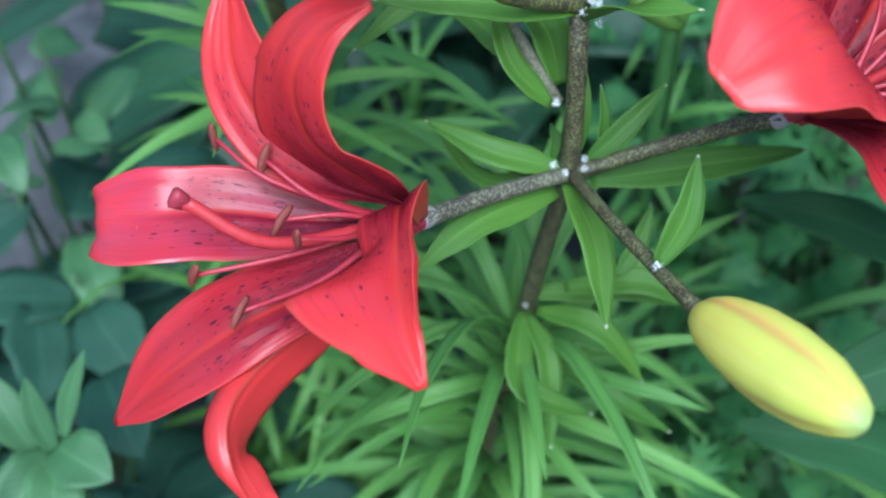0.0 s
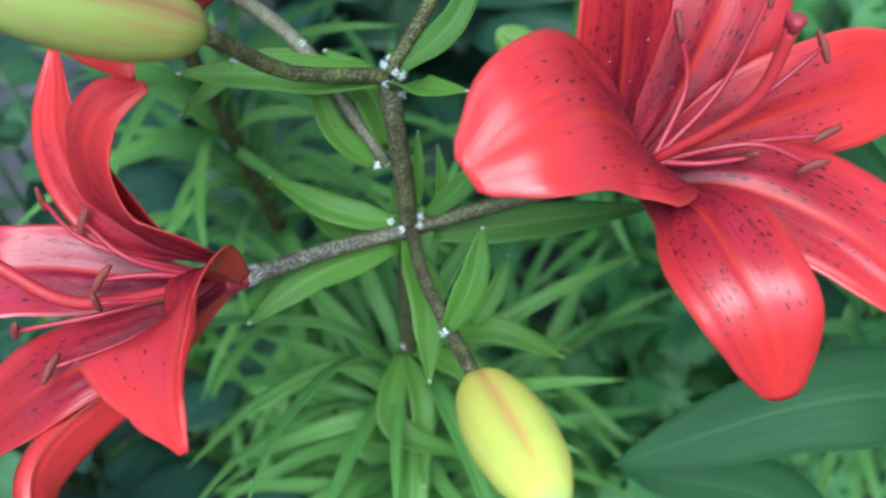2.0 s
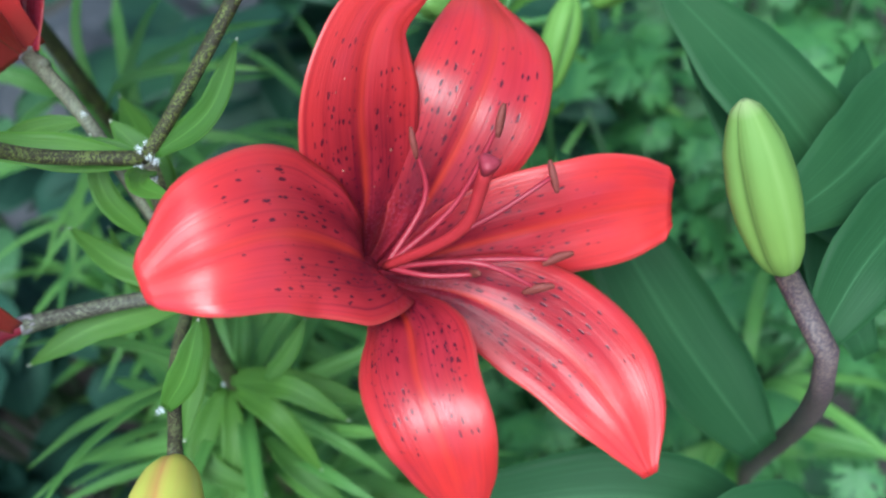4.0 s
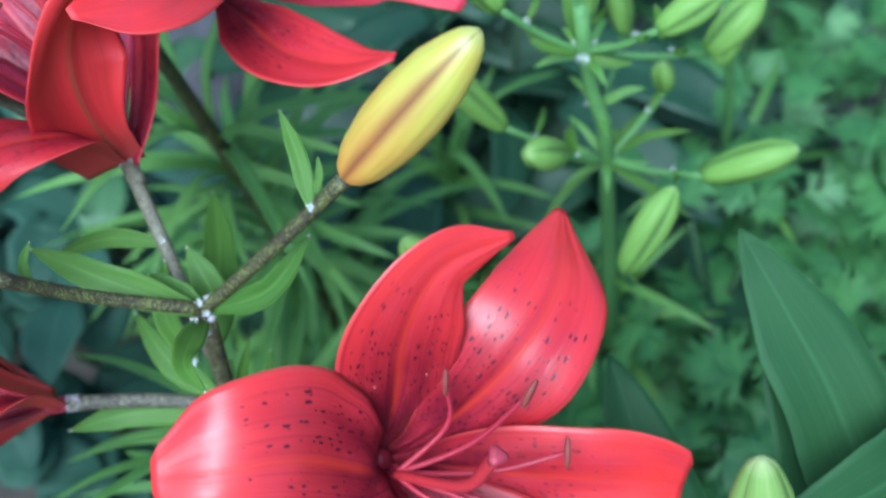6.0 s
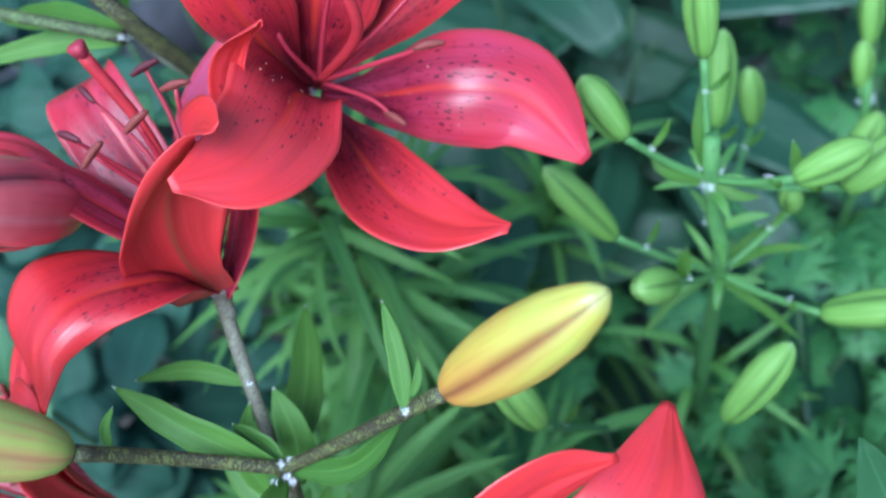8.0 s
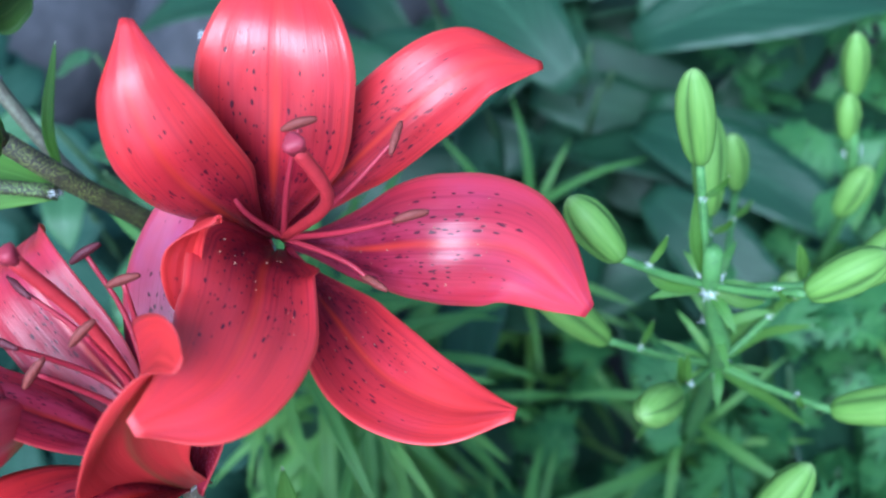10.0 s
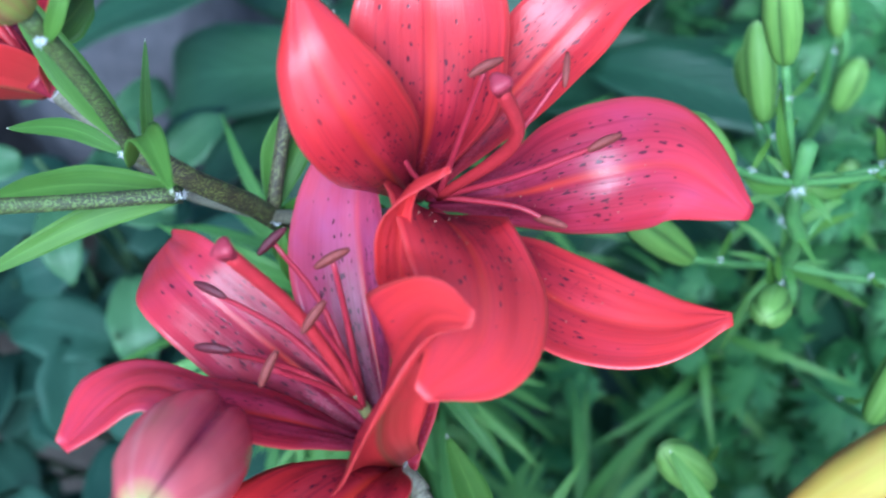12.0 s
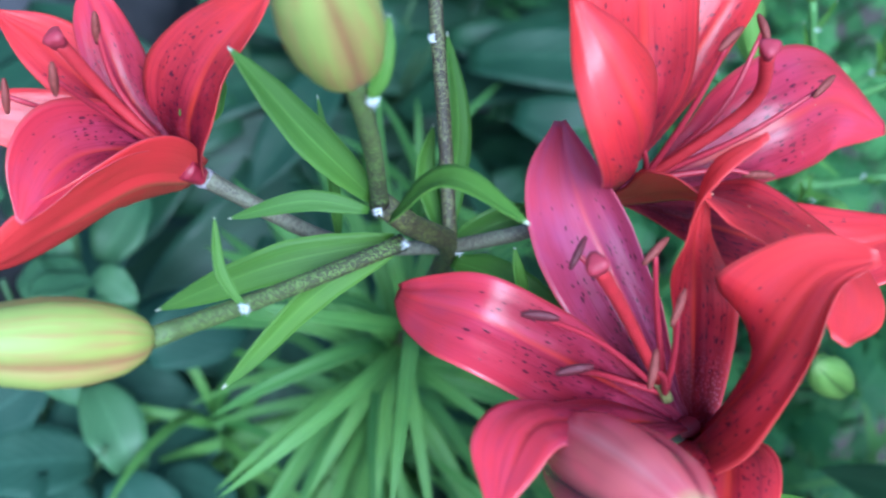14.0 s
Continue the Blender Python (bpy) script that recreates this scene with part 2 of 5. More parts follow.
def leaf_green(name, dark, light, veins=26.0, rough=0.48, thin=0.22, net=False, spec=0.4, tips=0.0):
    m, nt = material(name)
    vec, u, v = uv(nt)
    rnd = nt.nodes.new("ShaderNodeObjectInfo").outputs["Random"]
    isl = nt.nodes.new("ShaderNodeNewGeometry").outputs["Random Per Island"]
    tone = mathn(nt, "FRACT", mathn(nt, "ADD", rnd, isl))
    base = mixc(nt, tone, dark, light)
    pos = nt.nodes.new("ShaderNodeTexCoord").outputs["Object"]
    big = noise_tex(nt, pos, 60.0, 3.0)
    base = mixc(nt, mathn(nt, "MULTIPLY", mathn(nt, "SUBTRACT", big, 0.4, clamp=True), 1.6, clamp=True), base, dark)
    across = mathn(nt, "ABSOLUTE", mathn(nt, "SUBTRACT", v, 0.5))
    rib = mathn(nt, "SUBTRACT", 1.0, mathn(nt, "MULTIPLY", across, 30.0), clamp=True)
    pale = tuple(min(1.0, c * 1.7 + 0.02) for c in light)
    if net:
        side = mathn(nt, "FRACT", mathn(nt, "SUBTRACT", mathn(nt, "MULTIPLY", u, 9.0), mathn(nt, "MULTIPLY", across, 7.0)))
        line = mathn(nt, "SUBTRACT", 1.0, mathn(nt, "MULTIPLY", mathn(nt, "ABSOLUTE", mathn(nt, "SUBTRACT", side, 0.5)), 9.0), clamp=True)
        base = mixc(nt, mathn(nt, "MULTIPLY", line, 0.35), base, pale)
        h = mathn(nt, "SUBTRACT", mathn(nt, "MULTIPLY", big, 0.4), line)
    else:
        vein = noise_tex(nt, scaled(nt, vec, 1.2, veins), 1.0, 1.0)
        base = mixc(nt, mathn(nt, "MULTIPLY", mathn(nt, "SUBTRACT", vein, 0.5, clamp=True), 0.9), base, pale)
        h = vein
    base = mixc(nt, mathn(nt, "MULTIPLY", rib, 0.45), base, pale)
    edge = mathn(nt, "MULTIPLY", mathn(nt, "SUBTRACT", across, 0.455, clamp=True), 18.0, clamp=True)
    base = mixc(nt, mathn(nt, "MULTIPLY", edge, 0.5), base, pale)
    tipc = ramp(nt, u, [(0.968, (0, 0, 0)), (0.985, (1, 1, 1))])
    base = mixc(nt, mathn(nt, "MULTIPLY", tipc, tips), base, (0.62, 0.6, 0.5))
    finish(nt, base, rough, thin=thin, thin_color=tuple(c * 1.5 for c in light), height=h, bump=0.3, dist=0.0006, spec=spec)
    return m


def plain(name, c, rough=0.5, var=0.35, size=400.0, bump=0.3):
    m, nt = material(name)
    pos = nt.nodes.new("ShaderNodeTexCoord").outputs["Object"]
    n = noise_tex(nt, pos, size, 3.0)
    base = mixc(nt, mathn(nt, "MULTIPLY", n, var * 2.0, clamp=True), c, tuple(x * 0.45 for x in c))
    finish(nt, base, rough, height=n, bump=bump, dist=0.0006)
    return m


def soil():
    m, nt = material("garden_soil")
    pos = nt.nodes.new("ShaderNodeTexCoord").outputs["Object"]
    a = noise_tex(nt, pos, 14.0, 6.0, 0.7)
    b = noise_tex(nt, pos, 90.0, 5.0, 0.7)
    k = mathn(nt, "ADD", mathn(nt, "MULTIPLY", a, 0.5), mathn(nt, "MULTIPLY", b, 0.5))
    base = ramp(nt, k, [(0.3, (0.012, 0.01, 0.008)), (0.55, (0.045, 0.036, 0.028)), (0.75, (0.11, 0.095, 0.08))])
    finish(nt, base, 0.9, height=k, bump=0.8, dist=0.01)
    return m


def rock():
    m, nt = material("weathered_stone")
    pos = nt.nodes.new("ShaderNodeTexCoord").outputs["Object"]
    a = noise_tex(nt, pos, 9.0, 8.0, 0.65)
    b = noise_tex(nt, pos, 70.0, 5.0, 0.7)
    k = mathn(nt, "ADD", mathn(nt, "MULTIPLY", a, 0.6), mathn(nt, "MULTIPLY", b, 0.4))
    base = ramp(nt, k, [(0.32, (0.02, 0.02, 0.024)), (0.5, (0.06, 0.057, 0.065)), (0.68, (0.11, 0.1, 0.11))])
    finish(nt, base, 0.85, height=k, bump=0.7, dist=0.006)
    return m


PETAL_WARM = petal_inner("petal_inner_warm", (0.72, 0.034, 0.034), (0.53, 0.022, 0.032), (0.56, 0.032, 0.055), (0.19, 0.008, 0.022))
# cool and mauve copies: the sky's pink-lavender sheen is put into the petal colour
PETAL_SKY_COOL = petal_inner("petal_inner_sky_cool", (0.64, 0.034, 0.06), (0.44, 0.026, 0.055), (0.48, 0.05, 0.12), (0.18, 0.008, 0.03))
PETAL_SKY_MAUVE = petal_inner("petal_inner_sky_mauve", (0.52, 0.05, 0.1), (0.42, 0.055, 0.14), (0.42, 0.09, 0.22), (0.2, 0.012, 0.045))
PETAL_OUT = petal_outer()
PETAL_DEEP = petal_inner("petal_inner_deep", (0.58, 0.024, 0.032), (0.42, 0.017, 0.03), (0.44, 0.026, 0.05), (0.16, 0.007, 0.02))
PETAL_SKIN = {15: PETAL_SKY_MAUVE, **dict.fromkeys((3, 13, 14, 21, 25, 26, 28), PETAL_SKY_COOL), 4: PETAL_DEEP}
BUD_YELLOW = bud_skin("bud_yellow", (0.62, 0.53, 0.085), (0.68, 0.59, 0.1), (0.58, 0.57, 0.1), (0.72, 0.33, 0.11), (0.68, 0.62, 0.15), (0.3, 0.4, 0.13), 0.45, 0.6, 0.25, 6.0, 0.1)
BUD_ORANGE = bud_skin("bud_orange", (0.5, 0.21, 0.04), (0.5, 0.33, 0.05), (0.42, 0.4, 0.06), (0.26, 0.085, 0.03), (0.6, 0.5, 0.1), (0.34, 0.36, 0.1), 0.36, 1.2, 0.5, 3.0, 0.75)
BUD_OLIVE = bud_skin("bud_olive", (0.22, 0.27, 0.05), (0.29, 0.31, 0.06), (0.26, 0.3, 0.07), (0.33, 0.16, 0.07), (0.34, 0.37, 0.1), (0.28, 0.3, 0.09), 0.5, 3.0, 0.3)
BUD_GREEN = bud_skin("bud_green", (0.13, 0.24, 0.04), (0.165, 0.29, 0.05), (0.165, 0.28, 0.055), (0.075, 0.14, 0.028), (0.23, 0.36, 0.09), (0.25, 0.36, 0.11), 0.55, 1.6, 0.25)
BUD_PALE = bud_skin("bud_pale", (0.17, 0.25, 0.05), (0.2, 0.29, 0.06), (0.17, 0.26, 0.06), (0.13, 0.19, 0.04), (0.25, 0.34, 0.1), (0.3, 0.34, 0.14), 0.6, 0.8, 0.2, 9.0, 0.7)
# red bud: pale top and rib have the waxy highlight painted into their pink
BUD_RED = bud_skin("bud_red", (0.42, 0.02, 0.04), (0.54, 0.055, 0.075), (0.62, 0.12, 0.13), (0.14, 0.006, 0.034), (0.7, 0.26, 0.26), (0.38, 0.42, 0.12), 0.24, 0.9, 0.9, 5.0, 0.7)
STALK_DARK = stalk("stalk_speckled", (0.13, 0.135, 0.05), (0.032, 0.021, 0.011), 0.49, 1900.0, 0.03)
STALK_OLIVE = stalk("stalk_olive", (0.13, 0.145, 0.032), (0.028, 0.02, 0.009), 0.48, 1900.0, 0.03)
STALK_GREY = stalk("stalk_grey", (0.15, 0.145, 0.09), (0.085, 0.07, 0.048), 0.54)
STALK_PALE = stalk("stalk_pale", (0.16, 0.155, 0.1), (0.04, 0.03, 0.024), 0.5, 1800.0, 0.035)
RECEPTACLE = plain("receptacle", (0.34, 0.29, 0.31), 0.6, 0.5, 900.0)
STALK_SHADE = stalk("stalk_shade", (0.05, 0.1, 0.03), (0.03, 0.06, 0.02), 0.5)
STALK_GREEN = stalk("stalk_green", (0.1, 0.22, 0.05), (0.05, 0.11, 0.035), 0.6)
STALK_LIME = stalk("stalk_lime", (0.115, 0.17, 0.036), (0.026, 0.022, 0.012), 0.48, 1900.0, 0.035, 0.5)
STALK_PURPLE = stalk("stalk_purple", (0.14, 0.09, 0.08), (0.06, 0.035, 0.045), 0.52)
LEAF = leaf_green("lily_leaf", (0.051, 0.115, 0.015), (0.099, 0.19, 0.024), tips=0.75, spec=0.25)
LEAF_LOW = leaf_green("lily_leaf_low", (0.068, 0.165, 0.03), (0.15, 0.28, 0.052))
LEAF_BROAD = leaf_green("broad_leaf", (0.021, 0.062, 0.02), (0.034, 0.087, 0.028), veins=34.0, rough=0.55, spec=0.18)
LEAF_ROUND = leaf_green("rounded_leaf", (0.017, 0.045, 0.029), (0.03, 0.07, 0.043), thin=0.1, net=True, rough=0.6, spec=0.2)
LEAF_DARK = leaf_green("dark_leaf", (0.014, 0.042, 0.019), (0.026, 0.068, 0.028), thin=0.1, net=True)
LEAF_CUT = leaf_green("cut_leaf", (0.038, 0.112, 0.03), (0.084, 0.198, 0.05), thin=0.14, net=True)
LEAF_PALE = leaf_green("pale_leaf", (0.05, 0.11, 0.042), (0.08, 0.16, 0.063), net=True)
FILAMENT = plain("filament", (0.36, 0.02, 0.042), 0.5, 0.3, 700.0)
STYLE = plain("style", (0.44, 0.024, 0.034), 0.5, 0.35, 500.0)
STIGMA = plain("stigma", (0.34, 0.026, 0.05), 0.6, 0.4, 1200.0)
THROAT = plain("throat", (0.26, 0.012, 0.032), 0.5, 0.3, 700.0)
OVARY = plain("ovary", (0.24, 0.22, 0.08), 0.45, 0.2)
ANTHER = plain("anther_rust", (0.22, 0.04, 0.03), 0.7, 0.4, 1500.0, 0.6)
ANTHER_DARK = plain("anther_dark", (0.12, 0.015, 0.025), 0.6, 0.4, 1500.0, 0.6)
POLLEN = plain("pollen", (0.5, 0.22, 0.15), 0.8, 0.4, 900.0)
HAIR = plain("white_hair", (0.8, 0.8, 0.82), 0.7, 0.1)
SOIL, ROCK = soil(), rock()


# ---------------- mesh helpers ----------------
def thing(name, base, label, category, group="", kind=""):
    ob = new(name)
    ob.empty_display_size = 0.02
    ob.location = base
    return tagged(ob, label, category, group, kind)


def root_of(ob):
    while ob.parent:
        ob = ob.parent
    return ob


def part(name, verts, faces, mats, parent, label="", uvs=None, slots=None, smooth=True):
    """One mesh under a thing or a part; verts are in world places."""
    o = np.array(root_of(parent).location) if parent else np.zeros(3)
    me = bpy.data.meshes.new(name)
    me.from_pydata([tuple(p) for p in (np.asarray(verts) - o)], [], faces)
    for m in mats if isinstance(mats, (list, tuple)) else [mats]:
        me.materials.append(m)
    if uvs is not None:
        layer = me.uv_layers.new(name="UVMap")
        idx = np.zeros(len(me.loops), dtype=np.int32)
        me.loops.foreach_get("vertex_index", idx)
        layer.data.foreach_set("uv", np.asarray(uvs, dtype=np.float32)[idx].ravel())
    if slots is not None:
        me.polygons.foreach_set("material_index", np.asarray(slots, dtype=np.int32))
    me.polygons.foreach_set("use_smooth", np.full(len(me.polygons), smooth))
    me.update()
    ob = new(name, me)
    ob.parent = parent
    return tagged(ob, label) if label else ob


def unit(v):
    return v / max(np.linalg.norm(v), 1e-9)


def curve(points, n):
    """Points evenly spaced along a smooth curve through the given ones."""
    p = np.array(points, float)
    q = np.vstack([2 * p[0] - p[1], p, 2 * p[-1] - p[-2]])
    out = []
    for i in range(1, len(q) - 2):
        a, b, c, d = q[i - 1:i + 3]
        t = np.linspace(0, 1, 24, endpoint=False)[:, None]
        out.append(0.5 * (2 * b + (c - a) * t + (2 * a - 5 * b + 4 * c - d) * t ** 2 + (3 * b - a - 3 * c + d) * t ** 3))
    out = np.vstack(out + [p[-1:]])
    s = np.r_[0, np.cumsum(np.linalg.norm(np.diff(out, axis=0), axis=1))]
    w = np.linspace(0, s[-1], n)
    return np.stack([np.interp(w, s, out[:, k]) for k in range(3)], 1)


def tangents(m):
    t = np.gradient(m, axis=0)
    return t / np.linalg.norm(t, axis=1, keepdims=True)


def tube(name, points, r0, r1, mat, parent, label="", sides=10, rings=14, knob=0.0):
    m = curve(points, rings)
    t = tangents(m)
    a = unit(np.cross(t[0], (0.3, 0.9, 0.31)))
    verts, uvs = [], []
    for i in range(rings):
        a = unit(a - t[i] * (a @ t[i]))
        b = np.cross(t[i], a)
        u = i / (rings - 1)
        r = r0 + (r1 - r0) * u + knob * (math.exp(-((1 - u) / 0.06) ** 2) + math.exp(-(u / 0.06) ** 2))
        for k in range(sides):
            w = 2 * math.pi * k / sides
            rr = r * (1 + 0.05 * math.sin(3 * w + 5 * u) + 0.03 * math.sin(40 * u + k))
            verts.append(m[i] + (a * math.cos(w) + b * math.sin(w)) * rr)
            uvs.append((u, k / sides))
    faces = [(i * sides + k, i * sides + (k + 1) % sides, (i + 1) * sides + (k + 1) % sides, (i + 1) * sides + k)
             for i in range(rings - 1) for k in range(sides)]
    faces += [tuple(range(sides))[::-1], tuple(range((rings - 1) * sides, rings * sides))]
    return part(name, verts, faces, mat, parent, label, uvs)


def sheet(name, front, back, nu, nv, mats, parent, label=""):
    """A closed thin sheet from two grids of points, front in the first material and back in the second."""
    n = nu * nv
    verts = np.vstack([front.reshape(-1, 3), back.reshape(-1, 3)])
    g = lambda i, j, o=0: o + i * nv + j
    faces = [(g(i, j), g(i, j + 1), g(i + 1, j + 1), g(i + 1, j)) for i in range(nu - 1) for j in range(nv - 1)]
    nf = len(faces)
    faces += [(g(i, j, n), g(i + 1, j, n), g(i + 1, j + 1, n), g(i, j + 1, n)) for i in range(nu - 1) for j in range(nv - 1)]
    ring = [g(0, j) for j in range(nv)] + [g(i, nv - 1) for i in range(1, nu)] + [g(nu - 1, j) for j in range(nv - 2, -1, -1)] + [g(i, 0) for i in range(nu - 2, 0, -1)]
    faces += [(ring[k], ring[k] + n, ring[(k + 1) % len(ring)] + n, ring[(k + 1) % len(ring)]) for k in range(len(ring))]
    us, vs = np.meshgrid(np.linspace(0, 1, nu), np.linspace(0, 1, nv), indexing="ij")
    uvs = np.stack([us, vs], -1).reshape(-1, 2)
    slots = [0] * nf + [1] * nf + [0] * len(ring)
    return part(name, verts, faces, mats, parent, label, np.vstack([uvs, uvs]), slots)


PETAL_U = [0, 0.08, 0.2, 0.35, 0.5, 0.62, 0.74, 0.84, 0.92, 0.965, 1]
PETAL_W = [0.2, 0.3, 0.55, 0.84, 0.99, 1.0, 0.9, 0.7, 0.43, 0.24, 0.04]


def petal(flower, mid, left, right, at, mouth, blunt=0.0, wave=0.0008, seed=0, more=(), w=None, label=""):
    """A tepal: its midrib, its two edges at the part 'at' of its length (and at those of 'more'), and a point that its inner face looks at."""
    nu, nv = 44, 23
    m = curve(mid, nu)
    t = tangents(m)
    mouth = np.array(mouth, float)
    us = np.linspace(0, 1, nu)
    if w:
        prof = np.interp(us, [0, 0.15, 0.3, 0.45, 0.6, 0.75, 0.88, 1], w)
    else:
        prof = np.interp(us, PETAL_U, PETAL_W)
    for _ in range(2):
        prof = np.convolve(np.r_[prof[0], prof[0], prof, prof[-1], prof[-1]], [0.1, 0.2, 0.4, 0.2, 0.1], "valid")
    if not w or w[0] < 0.35:
        prof = prof * np.interp(us, [0, 0.1, 0.22, 0.36], [0.6, 0.62, 0.84, 1])
    prof[-1] = min(prof[-1], 0.6 * prof[-2])
    prof = prof + blunt * np.clip((us - 0.6) / 0.4, 0, 1) * (1 - 0.7 * np.clip((us - 0.93) / 0.07, 0, 1))
    keys = []
    for u, lf, rt in sorted([(at, left, right), *more]):
        lf, rt = np.array(lf, float), np.array(rt, float)
        mk = np.array([np.interp(u, us, m[:, k]) for k in range(3)])
        tk = unit(np.array([np.interp(u, us, t[:, k]) for k in range(3)]))
        side, off = (rt - lf) / 2, (rt + lf) / 2 - mk
        sk = unit(side - tk * (side @ tk))
        p = np.interp(u, us, prof)
        keys.append((u, *sk, np.linalg.norm(side) / p, off @ np.cross(tk, sk) / p, off @ sk / p))
    keys = np.array(keys)
    at_u = lambda u, k: np.interp(u, keys[:, 0], keys[:, k])
    i0 = int(nu * 0.35)
    look_in = 1.0 if (mouth - m[i0]) @ np.cross(t[i0], np.array([at_u(0.35, k) for k in (1, 2, 3)])) > 0 else -1.0
    vs = np.linspace(-1, 1, nv)
    front, back = np.zeros((nu, nv, 3)), np.zeros((nu, nv, 3))
    rnd = random.Random(seed)
    ph = [rnd.uniform(0, 6.28) for _ in range(4)]
    for i in range(nu):
        u = us[i]
        s = np.array([at_u(u, k) for k in (1, 2, 3)])
        s = unit(s - t[i] * (s @ t[i]))
        n = np.cross(t[i], s)
        half, cup, lean = (at_u(u, k) * prof[i] for k in (4, 5, 6))
        for j, v in enumerate(vs):
            rag = 1 + 0.02 * math.sin(9 * u + ph[0] + v) + 0.012 * math.sin(23 * u + ph[1])
            ruffle = wave * abs(v) ** 3 * math.sin(7.5 * u * (1 if v > 0 else 1.2) + ph[2 if v > 0 else 3]) * min(1, 3 * u)
            groove = 0.0009 * math.exp(-(v / 0.13) ** 2) * (1 - u * u) + (0.00007 * math.cos(v * 10 + ph[0]) + 0.00006 * math.cos(v * 23 + ph[1] + 2 * u)) * min(1.0, prof[i])
            swell = half * 0.09 * noise.noise((2.6 * u + seed, 1.5 * v, seed * 0.37)) * min(1, 4 * u) + 0.00025 * noise.noise((5 * u, 7 * v, seed * 1.7))
            p = m[i] + s * (v * half * rag + lean * v * v) + n * (cup * v * v + ruffle + swell) - n * look_in * groove
            front[i, j] = p
            back[i, j] = p - n * look_in * (0.0003 + 0.0006 * (1 - v * v)) * (0.5 + 0.5 * min(1, prof[i]))
    if look_in < 0:
        front, back = front[:, ::-1], back[:, ::-1]
    return sheet("petal", front, back, nu, nv, (PETAL_SKIN.get(seed, PETAL_WARM), PETAL_OUT), flower, label)


BUD_SHAPES = {"plump": ([0, 0.04, 0.15, 0.35, 0.55, 0.75, 0.88, 0.96, 1], [0.25, 0.5, 0.78, 0.98, 1, 0.86, 0.62, 0.4, 0.12]),
              "slim": ([0, 0.04, 0.15, 0.35, 0.55, 0.75, 0.88, 0.96, 1], [0.35, 0.55, 0.75, 0.93, 1, 0.9, 0.66, 0.4, 0.1])}


def bud(parent, base, tip, radius, skin, shape="plump", bend=(0, 0, 0), spin=0.0, label=""):
    """A closed lily bud of three outer tepals with seams between them."""
    base, tip = np.array(base, float), np.array(tip, float)
    rings, sides = 22, 36
    m = curve([base, (base + tip) / 2 + np.array(bend), tip], rings)
    t = tangents(m)
    a = unit(np.cross(t[0], (0, 0, 1)))
    us, ws = BUD_SHAPES[shape]
    verts, uvs = [], []
    for i in range(rings):
        u = i / (rings - 1)
        u = 0.5 - 0.5 * math.cos(math.pi * u)
        mi = np.array([np.interp(u * (rings - 1), range(rings), m[:, k]) for k in range(3)])
        a = unit(a - t[i] * (a @ t[i]))
        b = np.cross(t[i], a)
        r = radius * np.interp(u, us, ws)
        for k in range(sides + 1):
            w = 2 * math.pi * k / sides
            f = (3 * k / sides) % 1.0
            seam = math.exp(-((f - 0.5) / 0.09) ** 2)
            ridge = math.exp(-((min(f, 1 - f)) / 0.12) ** 2)
            rr = r * (1 + 0.04 * math.cos(3 * w) - 0.14 * seam * math.sin(math.pi * u) ** 0.5 - 0.035 * ridge)
            verts.append(mi + (a * math.cos(w + spin) + b * math.sin(w + spin)) * rr)
            uvs.append((u, k / sides))
    n = sides + 1
    faces = [(i * n + k, i * n + k + 1, (i + 1) * n + k + 1, (i + 1) * n + k) for i in range(rings - 1) for k in range(sides)]
    faces += [tuple(range(sides))[::-1], tuple((rings - 1) * n + k for k in range(sides))]
    return part("bud", verts, faces, skin, parent, label, uvs)


def leaf(parent, pts, width, facing=(0.1, -0.55, 0.83), mat=None, fold=0.25, name="leaf", nu=18, nv=7, broad=0.42, label=""):
    """A lance-shaped leaf along pts; width in metres, its upper side looks towards 'facing'."""
    m = curve(pts, nu)
    t = tangents(m)
    us = np.linspace(0, 1, nu)
    prof = np.interp(us, [0, 0.08, broad * 0.6, broad, 0.7, 0.88, 0.96, 1], [0.35, 0.55, 0.93, 1, 0.78, 0.4, 0.16, 0.02])
    vs = np.linspace(-1, 1, nv)
    front, back = np.zeros((nu, nv, 3)), np.zeros((nu, nv, 3))
    ph = float(np.sum(m[0])) * 300
    for i in range(nu):
        s = unit(np.cross(t[i], np.array(facing)))
        n = np.cross(s, t[i])
        for j, v in enumerate(vs):
            h = width / 2 * prof[i]
            wob = 0.03 * width * math.sin(11 * us[i] + ph + v) * abs(v)
            p = m[i] + s * v * h * (1 + 0.03 * math.sin(17 * us[i] + ph)) + n * (fold * h * (abs(v) ** 1.4) + wob)
            front[i, j], back[i, j] = p, p - n * 0.00035
    return sheet(name, front[:, ::-1], back[:, ::-1], nu, nv, (mat or LEAF, mat or LEAF), parent, label)


def tuft(parent, at, size=0.0011, count=24, seed=0):
    """White hairs in a leaf axil."""
    rnd = random.Random(seed)
    verts, faces = [], []
    for _ in range(count):
        d = unit(np.array([rnd.gauss(0, 1) for _ in range(3)]))
        o = np.array(at, float) + d * size * 0.5
        a = unit(np.cross(d, (0.2, 0.3, 0.9))) * size * 0.07
        b = np.cross(d, a)
        k = len(verts)
        verts += [o + a, o - 0.5 * a + 0.87 * b, o - 0.5 * a - 0.87 * b, o + d * size * rnd.uniform(0.5, 1.7)]
        faces += [(k, k + 1, k + 3), (k + 1, k + 2, k + 3), (k + 2, k, k + 3), (k, k + 2, k + 1)]
    return part("tuft", verts, faces, HAIR, parent, "white woolly hairs", smooth=False)


